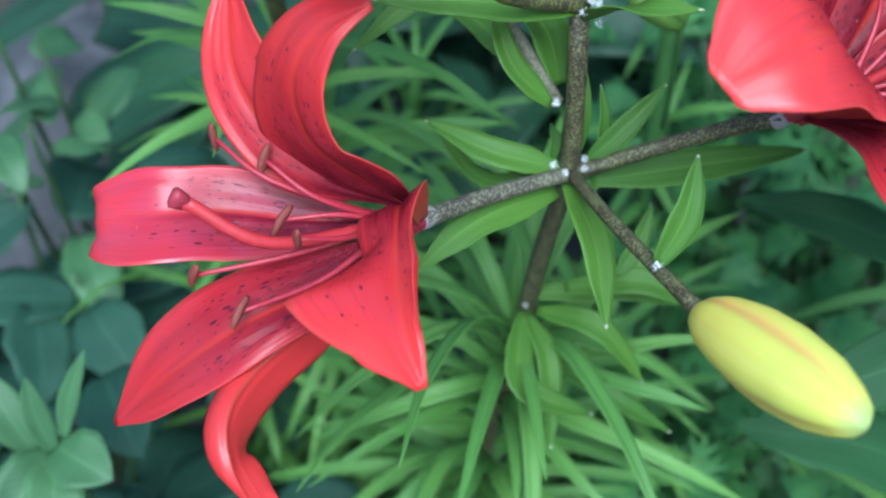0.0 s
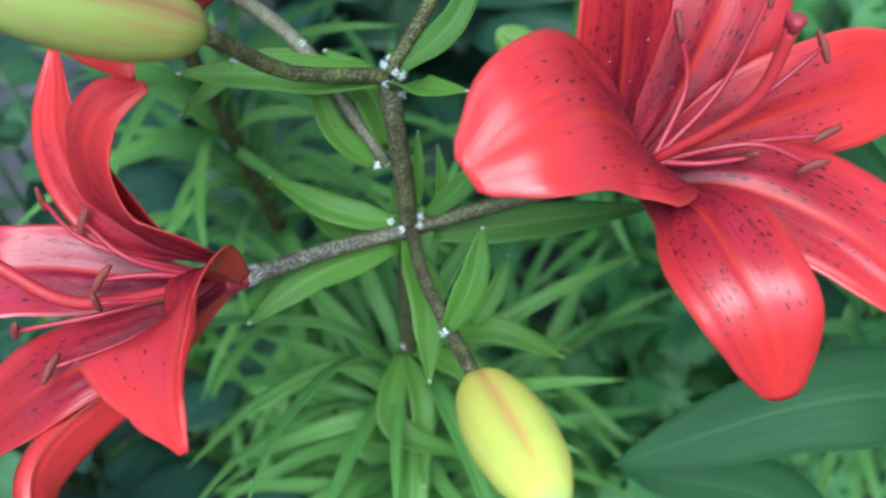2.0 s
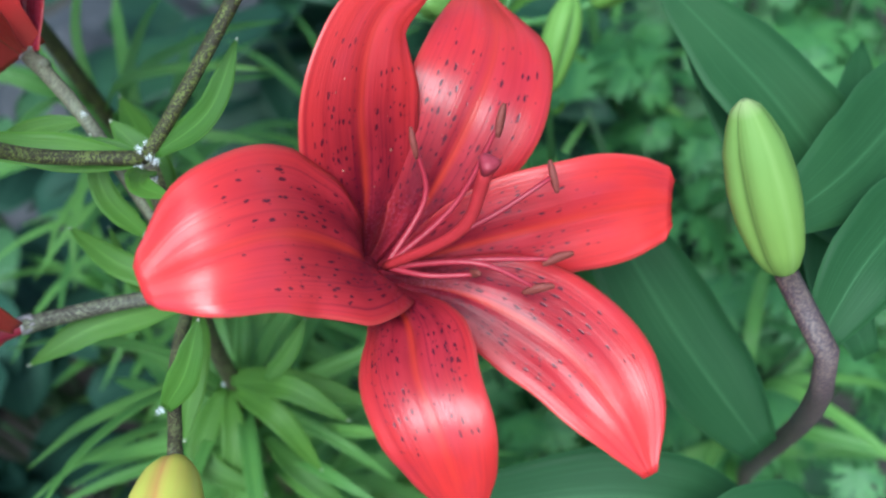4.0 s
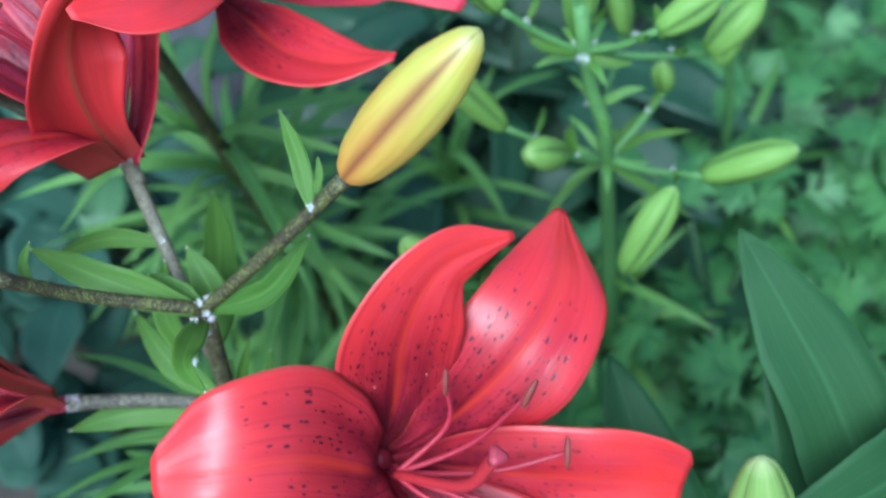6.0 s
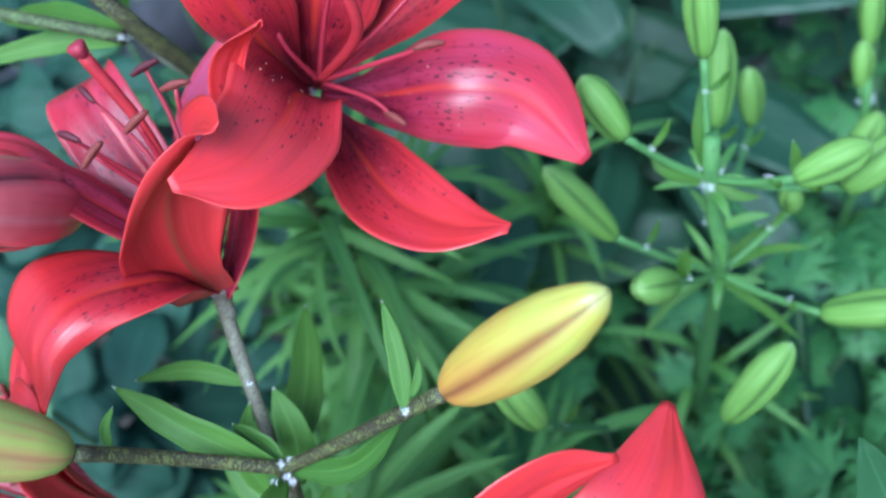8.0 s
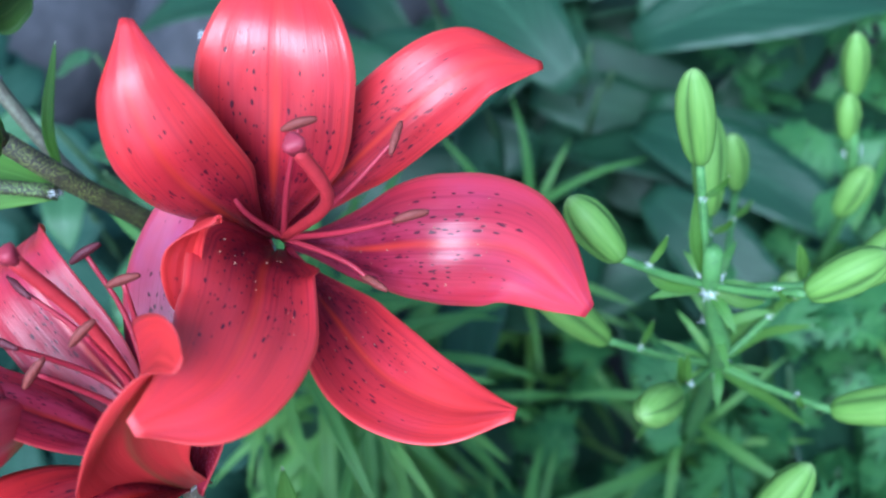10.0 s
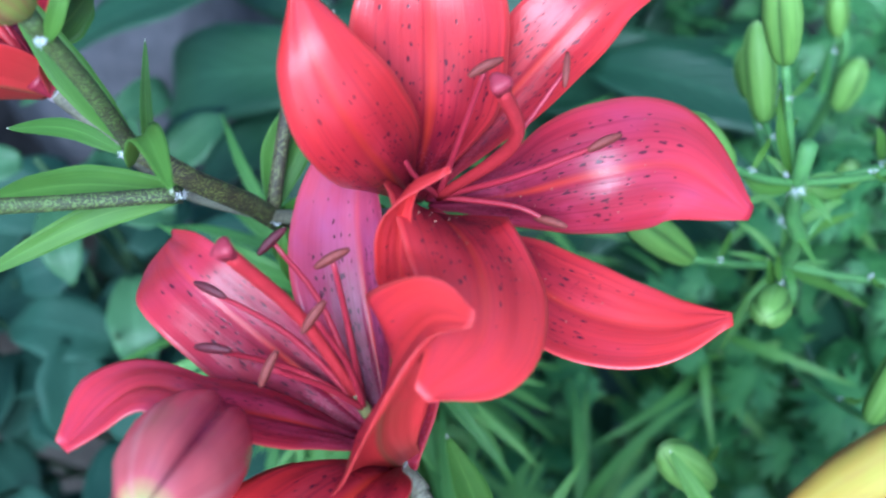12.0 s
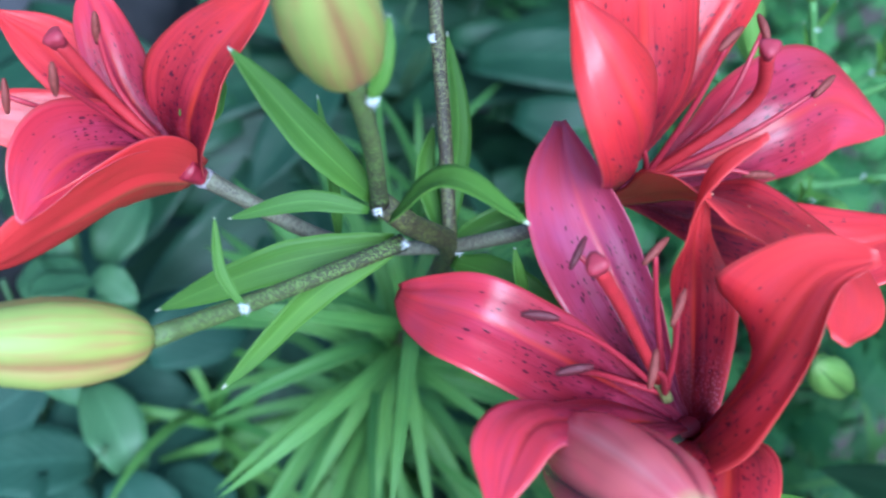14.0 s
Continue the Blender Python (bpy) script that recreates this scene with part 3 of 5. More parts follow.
def stamen(flower, start, bow, end, way, dark=False, size=0.0036):
    """A filament with its swinging anther."""
    tube("filament", [start, bow, end], 0.0008, 0.0005, FILAMENT, flower, sides=7, rings=12)
    end, way = np.array(end, float), unit(np.array(way, float))
    pts = [end - way * size, end + np.array((0, 0, 0.0006)), end + way * size]
    m = curve(pts, 9)
    t = tangents(m)
    verts, uvs = [], []
    a = unit(np.cross(t[0], (0.1, 0.2, 0.97)))
    for i in range(9):
        u = i / 8
        r = 0.29 * size * (math.sin(math.pi * (0.06 + 0.88 * u)) ** 0.5)
        b = np.cross(t[i], a)
        for k in range(8):
            w = 2 * math.pi * k / 8
            verts.append(m[i] + (a * math.cos(w) + b * math.sin(w)) * r * (1 - 0.35 * abs(math.cos(w)) ** 6))
            uvs.append((u, k / 8))
    faces = [(i * 8 + k, i * 8 + (k + 1) % 8, (i + 1) * 8 + (k + 1) % 8, (i + 1) * 8 + k) for i in range(8) for k in range(8)]
    faces += [tuple(range(8))[::-1], tuple(range(64, 72))]
    part("anther", verts, faces, ANTHER_DARK if dark else ANTHER, flower, "dark pollen-bearing anther", uvs)


def pistil(flower, start, bow, end, ovary=False):
    tube("style", [start, bow, end], 0.0011, 0.0015, STYLE, flower, sides=10, rings=16)
    start, end, bow = np.array(start, float), np.array(end, float), np.array(bow, float)
    up = unit(bow - start)
    if ovary:
        tube("ovary", [start - up * 0.002, start + up * 0.002, start + up * 0.005], 0.0013, 0.0014, OVARY, flower, "pale yellow-green ovary", sides=9, rings=8)
    d = unit(end - bow)
    a = unit(np.cross(d, (0.1, 0.2, 0.97)))
    b = np.cross(d, a)
    verts, faces, prof = [], [], [(-0.0016, 0.0015), (0.0004, 0.002), (0.0012, 0.0021), (0.0018, 0.0014), (0.0019, 0.0004)]
    for h, r in prof:
        for k in range(15):
            w = 2 * math.pi * k / 15
            verts.append(end + d * h + (a * math.cos(w) + b * math.sin(w)) * r * (1 + 0.16 * math.cos(3 * w)))
    faces = [(i * 15 + k, i * 15 + (k + 1) % 15, (i + 1) * 15 + (k + 1) % 15, (i + 1) * 15 + k) for i in range(4) for k in range(15)]
    faces += [tuple(range(15))[::-1], tuple(range(60, 75))]
    part("stigma", verts, faces, STIGMA, flower, "dark three-lobed stigma")


def flower_base(plant, base, ahead, label):
    """The tube where the tepals join; the tepals, stamens and pistil hang under it."""
    base, d = np.array(base, float), unit(np.array(ahead, float))
    ob = tube("flower", [base - d * 0.0005, base + d * 0.003, base + d * 0.006], 0.0019, 0.0025, THROAT, plant, label, sides=12, rings=8)
    tube("receptacle", [base - d * 0.0028, base - d * 0.001, base + d * 0.0006], 0.0021, 0.0024, RECEPTACLE, ob, "greyish swollen receptacle", sides=12, rings=6)
    return ob


def pollen(flower, petal_ob, count, seed):
    """Loose grains lying on a petal's inner face."""
    rnd = random.Random(seed)
    o = np.array(root_of(flower).location)
    verts, faces = [], []
    for _ in range(count):
        p = np.array(petal_ob.data.vertices[int(rnd.gauss(20, 6)) % 42 * 23 + rnd.randint(4, 18)].co) + o
        p = p + np.array([rnd.uniform(-0.0006, 0.0006) for _ in range(2)] + [0.0001])
        r = rnd.uniform(0.00012, 0.0003)
        k = len(verts)
        verts += [p + r * np.array(q) for q in ((1, 0, -0.5), (-0.5, 0.87, -0.5), (-0.5, -0.87, -0.5), (rnd.uniform(-1, 1), rnd.uniform(-1, 1), 0.8))]
        faces += [(k, k + 1, k + 3), (k + 1, k + 2, k + 3), (k + 2, k, k + 3), (k, k + 2, k + 1)]
    return part("pollen", verts, faces, POLLEN, flower, "scattered pale pollen grains", smooth=False)

# ---------------- ground ----------------
def ground():
    n = 61
    xs = np.sinh(np.linspace(-6.5, 6.5, n)) * 1.2
    verts, faces = [], []
    for x in xs:
        for y in xs:
            near = max(0.0, 1 - math.hypot(x, y) / 3.0)
            verts.append((x, y + 0.1, 0.012 * near * math.sin(9 * x + 3 * y) + 0.02 * near * noise.noise((x * 7, y * 7, 0))))
    for i in range(n - 1):
        for j in range(n - 1):
            faces.append((i * n + j, (i + 1) * n + j, (i + 1) * n + j + 1, i * n + j + 1))
    ob = part("ground", verts, faces, SOIL, None)
    return tagged(ob, "dark crumbly garden soil under the plants", "ground", kind="structure")


def stone(at, size, seed):
    bm = bmesh.new()
    bmesh.ops.create_icosphere(bm, subdivisions=4, radius=1.0)
    for v in bm.verts:
        c = v.co.copy()
        k = 1 + 0.28 * noise.noise(c * 1.3 + Vector((seed, 0, 0))) + 0.1 * noise.noise(c * 4 + Vector((0, seed, 0))) + 0.03 * noise.noise(c * 13)
        v.co = Vector((c.x * size[0], c.y * size[1], c.z * size[2])) * k
    me = bpy.data.meshes.new("stone")
    bm.to_mesh(me)
    bm.free()
    me.materials.append(ROCK)
    me.polygons.foreach_set("use_smooth", np.full(len(me.polygons), True))
    ob = new("stone", me)
    ob.matrix_world = pose(*at, 8, -6, 30 * seed)
    return tagged(ob, "rough grey weathered garden stone half hidden by leaves", "stone", "stones at the back of the bed")


ground()
stone((-0.075, 0.47, 0.12), (0.13, 0.13, 0.2), 1)
stone((-0.36, 0.52, 0.1), (0.18, 0.16, 0.17), 2)
stone((0.08, 0.66, 0.1), (0.17, 0.14, 0.18), 3)

RED_LABEL = "open red lily flower with dark freckles and recurved petals"

# ---------------- lily with the two red flowers and yellow buds ----------------
lily_a = thing("lily_plant", (-0.02, 0.055, 0.0), "tall red-flowering lily with yellow buds and speckled stem in garden soil", "lily", "lily plants")
tube("stem", [(-0.02, 0.055, -0.01), (-0.019, 0.045, 0.3), (-0.0059, 0.0072, 0.5452), (0.0002, -0.0015, 0.6032), (0.0055, 0.0026, 0.648)], 0.0045, 0.0022, STALK_DARK, lily_a, rings=40)
N1, N2, ND = (0.0002, -0.0025, 0.6032), (0.0055, 0.0024, 0.648), (0.0001, 0.0031, 0.6224)

# flower facing sideways
BA = (-0.0394, -0.0017, 0.6156)
tube("pedicel", [N1, (-0.0210, -0.0008, 0.6093), BA], 0.0018, 0.0021, STALK_PALE, lily_a, knob=0.0003)
fa = flower_base(lily_a, BA, (-0.9, -0.1, 0.25), RED_LABEL)
MA = (-0.0765, 0.0041, 0.6361)
petal(fa, [(-0.0418, -0.0004, 0.6197), (-0.0557, 0.0083, 0.6322), (-0.0617, 0.0200, 0.6425), (-0.0602, 0.0325, 0.6500), (-0.0521, 0.0456, 0.6581)], (-0.0649, 0.0380, 0.6486), (-0.0555, 0.0238, 0.6530), 0.72, MA, seed=1)
petal(fa, [(-0.0418, -0.0005, 0.6207), (-0.0504, 0.0008, 0.6337), (-0.0574, 0.0068, 0.6446), (-0.0568, 0.0095, 0.6583), (-0.0502, 0.0080, 0.6690), (-0.0409, 0.0033, 0.6739)], (-0.0595, 0.0196, 0.6488), (-0.0541, 0.0026, 0.6604), 0.6, MA, seed=2, w=(0.3, 0.55, 0.75, 0.9, 1, 0.8, 0.5, 0.04), more=[(0.25, (-0.0543, 0.0080, 0.6255), (-0.0477, -0.0071, 0.6411))])
pollen(fa, petal(fa, [(-0.0422, -0.0012, 0.6178), (-0.0593, 0.0078, 0.6213), (-0.0746, 0.0177, 0.6260), (-0.0877, 0.0240, 0.6290), (-0.0965, 0.0348, 0.6238), (-0.0967, 0.0398, 0.6179)], (-0.0802, 0.0293, 0.6329), (-0.0873, 0.0099, 0.6269), 0.62, MA, seed=3, blunt=0.35), 14, 14)
petal(fa, [(-0.0435, -0.0021, 0.6168), (-0.0664, -0.0067, 0.6208), (-0.0843, -0.0065, 0.6218), (-0.0997, -0.0017, 0.6125), (-0.1154, 0.0059, 0.5958)], (-0.0951, 0.0088, 0.6153), (-0.0927, -0.0126, 0.6183), 0.62, MA, seed=4)
petal(fa, [(-0.0436, -0.0026, 0.6164), (-0.0676, -0.0096, 0.6161), (-0.0850, -0.0128, 0.6160), (-0.0962, -0.0198, 0.6172), (-0.1008, -0.0282, 0.6140), (-0.0998, -0.0345, 0.6055), (-0.0962, -0.0395, 0.5965)], (-0.0987, -0.0176, 0.6152), (-0.0904, -0.0176, 0.6088), 0.62, MA, seed=5, w=(0.3, 0.7, 0.9, 1, 1, 0.85, 0.5, 0.04))
petal(fa, [(-0.0412, -0.0026, 0.6172), (-0.0462, -0.0062, 0.6318), (-0.0520, -0.0145, 0.6378), (-0.0590, -0.0265, 0.6395), (-0.0640, -0.0380, 0.6400), (-0.0668, -0.0476, 0.6362)], (-0.0785, -0.0180, 0.6340), (-0.0590, -0.0345, 0.6435), 0.62, MA, seed=6, w=(0.36, 0.7, 1, 1, 1, 1, 0.9, 0.06), more=[(0.28, (-0.0488, -0.0010, 0.6272), (-0.0466, -0.0110, 0.6395)), (0.45, (-0.0580, -0.0141, 0.6312), (-0.0551, -0.0250, 0.6425)), (0.84, (-0.0745, -0.0380, 0.6340), (-0.0635, -0.0440, 0.6415))])
TA = (-0.0457, -0.0017, 0.6197)
stamen(fa, TA, (-0.0654, 0.0110, 0.6352), (-0.0702, 0.0256, 0.6386), (0.1, 0.1, 0.9))
stamen(fa, TA, (-0.0595, 0.0038, 0.6325), (-0.0645, 0.0145, 0.6379), (0.5, 0.2, 0.6))
stamen(fa, TA, (-0.0585, -0.0072, 0.6302), (-0.0691, -0.0075, 0.6381), (0.05, -0.2, 0.9))
stamen(fa, TA, (-0.0687, -0.0010, 0.6261), (-0.0877, 0.0055, 0.6273), (0.3, -0.2, 0.8))
stamen(fa, TA, (-0.0649, -0.0066, 0.6214), (-0.0841, -0.0070, 0.6261), (0.7, 0.4, 0.3))
stamen(fa, TA, (-0.0566, 0.0013, 0.6273), (-0.0670, 0.0058, 0.6289), (0.6, 0.2, 0.3))
pistil(fa, TA, (-0.0723, -0.0005, 0.6322), (-0.0839, 0.0098, 0.6444))

# flower facing the camera
BB = (0.0381, -0.0285, 0.62)
tube("pedicel", [N1, (0.0227, -0.0131, 0.6084), BB], 0.0018, 0.002, STALK_DARK, lily_a, knob=0.0003)
fb = flower_base(lily_a, BB, (0.5, -0.35, 0.5), RED_LABEL)
MB = (0.0469, -0.0576, 0.6488)
petal(fb, [(0.0410, -0.0311, 0.6218), (0.0414, -0.0390, 0.6393), (0.0295, -0.0419, 0.6585), (0.0147, -0.0449, 0.6667), (-0.0003, -0.0446, 0.6653)], (0.0344, -0.0233, 0.6638), (0.0235, -0.0565, 0.6549), 0.5, MB, seed=7, w=(0.36, 0.8, 0.97, 1, 0.96, 0.86, 0.7, 0.25), more=[(0.2, (0.0440, -0.0281, 0.6340), (0.0478, -0.0500, 0.6340)), (0.34, (0.0410, -0.0255, 0.6510), (0.0370, -0.0575, 0.6415))])
pollen(fb, petal(fb, [(0.0401, -0.0277, 0.6161), (0.0473, -0.0238, 0.6374), (0.0532, -0.0190, 0.6616), (0.0637, -0.0097, 0.6734), (0.0793, -0.0029, 0.6708)], (0.0407, -0.0205, 0.6675), (0.0668, -0.0140, 0.6603), 0.6, MB, seed=8, w=(0.2, 0.5, 0.85, 1, 0.97, 0.7, 0.4, 0.04)), 8, 8)
pollen(fb, petal(fb, [(0.0412, -0.0280, 0.6160), (0.0575, -0.0276, 0.6306), (0.0755, -0.0213, 0.6478), (0.0882, -0.0057, 0.6517), (0.0922, 0.0163, 0.6477)], (0.0690, -0.0094, 0.6561), (0.0968, -0.0173, 0.6449), 0.62, MB, seed=9), 14, 14)
petal(fb, [(0.0415, -0.0295, 0.6174), (0.0628, -0.0371, 0.6249), (0.0858, -0.0427, 0.6267), (0.1014, -0.0443, 0.6237), (0.1113, -0.0443, 0.6192)], (0.0907, -0.0360, 0.6380), (0.0873, -0.0503, 0.6150), 0.62, MB, seed=10, w=(0.2, 0.5, 0.82, 0.97, 1, 0.98, 0.88, 0.55))
petal(fb, [(0.0419, -0.0325, 0.6209), (0.0595, -0.0472, 0.6213), (0.0728, -0.0644, 0.6156), (0.0782, -0.0817, 0.6095), (0.0796, -0.0939, 0.5995)], (0.0882, -0.0596, 0.6161), (0.0640, -0.0736, 0.6118), 0.58, MB, seed=11)
petal(fb, [(0.0413, -0.0324, 0.6209), (0.0441, -0.0520, 0.6313), (0.0411, -0.0684, 0.6338), (0.0405, -0.0816, 0.6274), (0.0401, -0.0890, 0.6089)], (0.0301, -0.0669, 0.6306), (0.0509, -0.0809, 0.6310), 0.52, MB, seed=12, w=(0.2, 0.55, 0.85, 1, 1, 0.95, 0.75, 0.3), more=[(0.8, (0.0318, -0.0777, 0.6252), (0.0498, -0.0866, 0.6219))])
TB = (0.0450, -0.0372, 0.6296)
stamen(fb, TB, (0.0635, -0.0357, 0.6387), (0.0778, -0.0326, 0.6553), (0.3, 0.3, 0.4))
stamen(fb, TB, (0.0676, -0.0427, 0.6390), (0.0842, -0.0423, 0.6434), (0.1, 0.5, 0.5))
stamen(fb, TB, (0.0637, -0.0461, 0.6311), (0.0797, -0.0516, 0.6275), (0.7, -0.1, 0.1))
stamen(fb, TB, (0.0586, -0.0305, 0.6383), (0.0601, -0.0254, 0.6508), (0.1, 0.3, 0.6))
stamen(fb, TB, (0.0627, -0.0476, 0.6326), (0.0731, -0.0556, 0.6256), (0.6, -0.2, 0.1))
stamen(fb, TB, (0.0523, -0.0442, 0.6304), (0.0617, -0.0480, 0.6293), (0.1, -0.3, 0.4))
pistil(fb, TB, (0.0613, -0.0475, 0.6460), (0.0691, -0.0484, 0.6632))

# yellow bud low in front
YB = (-0.0119, -0.0583, 0.6233)
tube("pedicel", [N1, (-0.0069, -0.0270, 0.6142), YB], 0.0015, 0.0016, STALK_DARK, lily_a, knob=0.0003)
bud(lily_a, YB, (-0.0185, -0.0992, 0.6485), 0.0080, BUD_YELLOW, spin=1.5, label="plump yellow lily bud with an orange seam")
leaf(lily_a, [(-0.0107, -0.0441, 0.6225), (-0.0031, -0.0424, 0.6298), (0.0042, -0.0369, 0.6383)], 0.0068, name="bract")

# orange bud and olive bud at the upper joint
Y2 = (0.0467, 0.0060, 0.6885)
tube("pedicel", [N2, (0.0257, 0.0045, 0.6667), Y2], 0.0016, 0.0017, STALK_OLIVE, lily_a, knob=0.0003)
bud(lily_a, Y2, (0.0772, 0.0118, 0.7207), 0.0073, BUD_ORANGE, shape="plump", spin=2.25, label="plump yellow-orange lily bud with brownish seams")
leaf(lily_a, [(0.0376, 0.0044, 0.6809), (0.0364, 0.0145, 0.6862), (0.0334, 0.0250, 0.6897)], 0.0042, name="bract")
leaf(lily_a, [(0.0392, 0.0069, 0.6831), (0.0404, 0.0102, 0.6846), (0.0406, 0.0139, 0.6865)], 0.0018, name="bract")
Y0 = (-0.0282, -0.0042, 0.6855)
tube("pedicel", [N2, (-0.0149, 0.0009, 0.6631), Y0], 0.0016, 0.0017, STALK_OLIVE, lily_a, knob=0.0003)
bud(lily_a, Y0, (-0.0616, -0.0045, 0.7171), 0.0085, BUD_OLIVE, spin=0.9, label="greenish yellow lily bud")
leaf(lily_a, [(-0.0247, -0.0015, 0.6733), (-0.0258, 0.0031, 0.6769), (-0.0236, 0.0071, 0.6798)], 0.0024, name="bract")

# flower turned away above the upper joint
BD = (-0.0127, 0.0443, 0.6534)
tube("pedicel", [ND, (-0.0053, 0.0235, 0.6463), BD], 0.0016, 0.0019, STALK_GREY, lily_a, knob=0.0003)
fd = flower_base(lily_a, BD, (-0.25, 0.4, 0.8), RED_LABEL)
MD = (-0.0240, 0.0703, 0.6974)
petal(fd, [(-0.0136, 0.0470, 0.6570), (-0.0264, 0.0525, 0.6721), (-0.0403, 0.0574, 0.6869), (-0.0534, 0.0632, 0.6923), (-0.0676, 0.0557, 0.6935)], (-0.0555, 0.0722, 0.6870), (-0.0516, 0.0562, 0.6954), 0.68, MD, seed=13, w=(0.25, 0.5, 0.75, 0.95, 1, 1, 0.85, 0.12), more=[(0.86, (-0.0642, 0.0668, 0.6905), (-0.0585, 0.0560, 0.6975))])
petal(fd, [(-0.0137, 0.0476, 0.6561), (-0.0224, 0.0607, 0.6628), (-0.0335, 0.0748, 0.6717), (-0.0426, 0.0881, 0.6763), (-0.0468, 0.0992, 0.6668), (-0.0469, 0.1050, 0.6592)], (-0.0474, 0.0746, 0.6749), (-0.0270, 0.0786, 0.6741), 0.58, MD, seed=14, w=(0.25, 0.55, 0.85, 1, 1, 0.86, 0.56, 0.15))
petal(fd, [(-0.0131, 0.0474, 0.6563), (-0.0113, 0.0638, 0.6614), (-0.0087, 0.0829, 0.6664), (-0.0044, 0.1006, 0.6695), (0.0022, 0.1136, 0.6722)], (-0.0190, 0.0983, 0.6710), (-0.0050, 0.0828, 0.6737), 0.55, MD, seed=15)
petal(fd, [BD, (-0.0065, 0.0565, 0.6640), (-0.0028, 0.0673, 0.6780), (-0.0012, 0.0751, 0.6921), (0.0036, 0.0807, 0.7020), (0.0100, 0.0783, 0.7117)], (-0.0050, 0.0757, 0.6985), (0.0025, 0.0763, 0.6982), 0.66, MD, seed=16, w=(0.45, 0.75, 0.95, 1, 0.95, 0.86, 0.62, 0.08), more=[(0.4, (-0.0048, 0.0720, 0.6780), (0.0040, 0.0630, 0.6828)), (0.84, (0.0000, 0.0780, 0.7065), (0.0060, 0.0802, 0.7045))])
petal(fd, [BD, (-0.0194, 0.0383, 0.6747), (-0.0329, 0.0295, 0.6844), (-0.0412, 0.0197, 0.6816), (-0.0425, 0.0085, 0.6715)], (-0.0541, 0.0330, 0.6775), (-0.0334, 0.0178, 0.6808), 0.68, MD, seed=17, w=(0.2, 0.55, 0.9, 1, 1, 0.9, 0.6, 0.04), more=[(0.3, (-0.0322, 0.0423, 0.6807), (-0.0199, 0.0285, 0.6896))])
petal(fd, [BD, (-0.0155, 0.045, 0.676), (-0.0125, 0.0475, 0.6955), (-0.002, 0.0525, 0.711), (0.005, 0.049, 0.718)], (-0.0205, 0.0389, 0.6967), (-0.0045, 0.0488, 0.6794), 0.47, MD, seed=18, more=[(0.16, (-0.0270, 0.0411, 0.6738), (-0.0099, 0.0441, 0.6641)), (0.72, (-0.0088, 0.0443, 0.7115), (-0.0065, 0.0655, 0.7025))], w=(0.75, 1, 1, 1, 1, 0.9, 0.5, 0.06))
TD = (-0.0161, 0.0547, 0.6638)
stamen(fd, TD, (-0.0257, 0.0694, 0.6763), (-0.0373, 0.0788, 0.688), (0.5, -0.5, 0.1), True)
stamen(fd, TD, (-0.0267, 0.0645, 0.6700), (-0.0391, 0.067, 0.689), (0.6, -0.3, 0.1), True)
stamen(fd, TD, (-0.0166, 0.0595, 0.6805), (-0.0196, 0.0641, 0.6983), (0.6, 0.4, 0.3))
stamen(fd, TD, (-0.0222, 0.0568, 0.6808), (-0.0297, 0.0584, 0.6951), (0.5, 0.5, 0.3))
stamen(fd, TD, (-0.0144, 0.0679, 0.6818), (-0.0137, 0.0753, 0.6947), (0.6, 0.1, 0.1))
stamen(fd, TD, (-0.0183, 0.0731, 0.6788), (-0.0237, 0.0843, 0.6894), (0.6, 0.3, 0.1), True)
pistil(fd, TD, (-0.0224, 0.0691, 0.6853), (-0.0309, 0.0773, 0.7067), True)

# red bud beside it
FB = (-0.0437, 0.0591, 0.6719)
tube("pedicel", [(-0.0093, 0.0373, 0.6533), (-0.0148, 0.0480, 0.6509), (-0.0335, 0.0599, 0.6525), FB], 0.0016, 0.0018, STALK_GREY, lily_a)
bud(lily_a, FB, (-0.0512, 0.0345, 0.7190), 0.0105, BUD_RED, spin=0.95, label="closed red lily bud with a green tip")

# leaves at the joints
leaf(lily_a, [(-0.0022, -0.0011, 0.6054), (-0.0143, 0.0086, 0.6110), (-0.0231, 0.0228, 0.6150)], 0.0072)
leaf(lily_a, [(-0.0005, 0.0012, 0.6006), (-0.0141, 0.0121, 0.5974), (-0.0164, 0.0309, 0.6010)], 0.0045)
leaf(lily_a, [(0.0046, -0.0029, 0.6054), (0.0127, -0.0045, 0.6106), (0.0259, -0.0042, 0.6177)], 0.0055)
leaf(lily_a, [(0.0036, -0.0011, 0.6074), (0.0069, 0.0013, 0.6170), (0.0107, 0.0061, 0.6239)], 0.003)
leaf(lily_a, [(0.0080, -0.0028, 0.6044), (0.0117, 0.0001, 0.6110), (0.0143, 0.0050, 0.6175)], 0.003)
leaf(lily_a, [(-0.0013, 0.0028, 0.6048), (0.0009, 0.0044, 0.6078), (0.0020, 0.0077, 0.6104)], 0.003)
leaf(lily_a, [(0.0050, -0.0037, 0.5982), (0.0303, -0.0140, 0.5956), (0.0562, -0.0240, 0.5923)], 0.0088)
leaf(lily_a, [(-0.0015, -0.0032, 0.6020), (-0.0059, -0.0192, 0.5990), (-0.0151, -0.0355, 0.5919)], 0.0085)
leaf(lily_a, [(-0.0038, -0.0022, 0.5995), (-0.0248, -0.0015, 0.6041), (-0.0445, -0.0038, 0.6026)], 0.0085)
leaf(lily_a, [(0.0059, -0.0142, 0.5699), (0.0147, -0.0119, 0.5745), (0.0225, -0.0074, 0.5802)], 0.005)
leaf(lily_a, [(-0.0030, 0.0011, 0.6250), (-0.0078, 0.0087, 0.6352), (-0.0053, 0.0193, 0.6454)], 0.006)
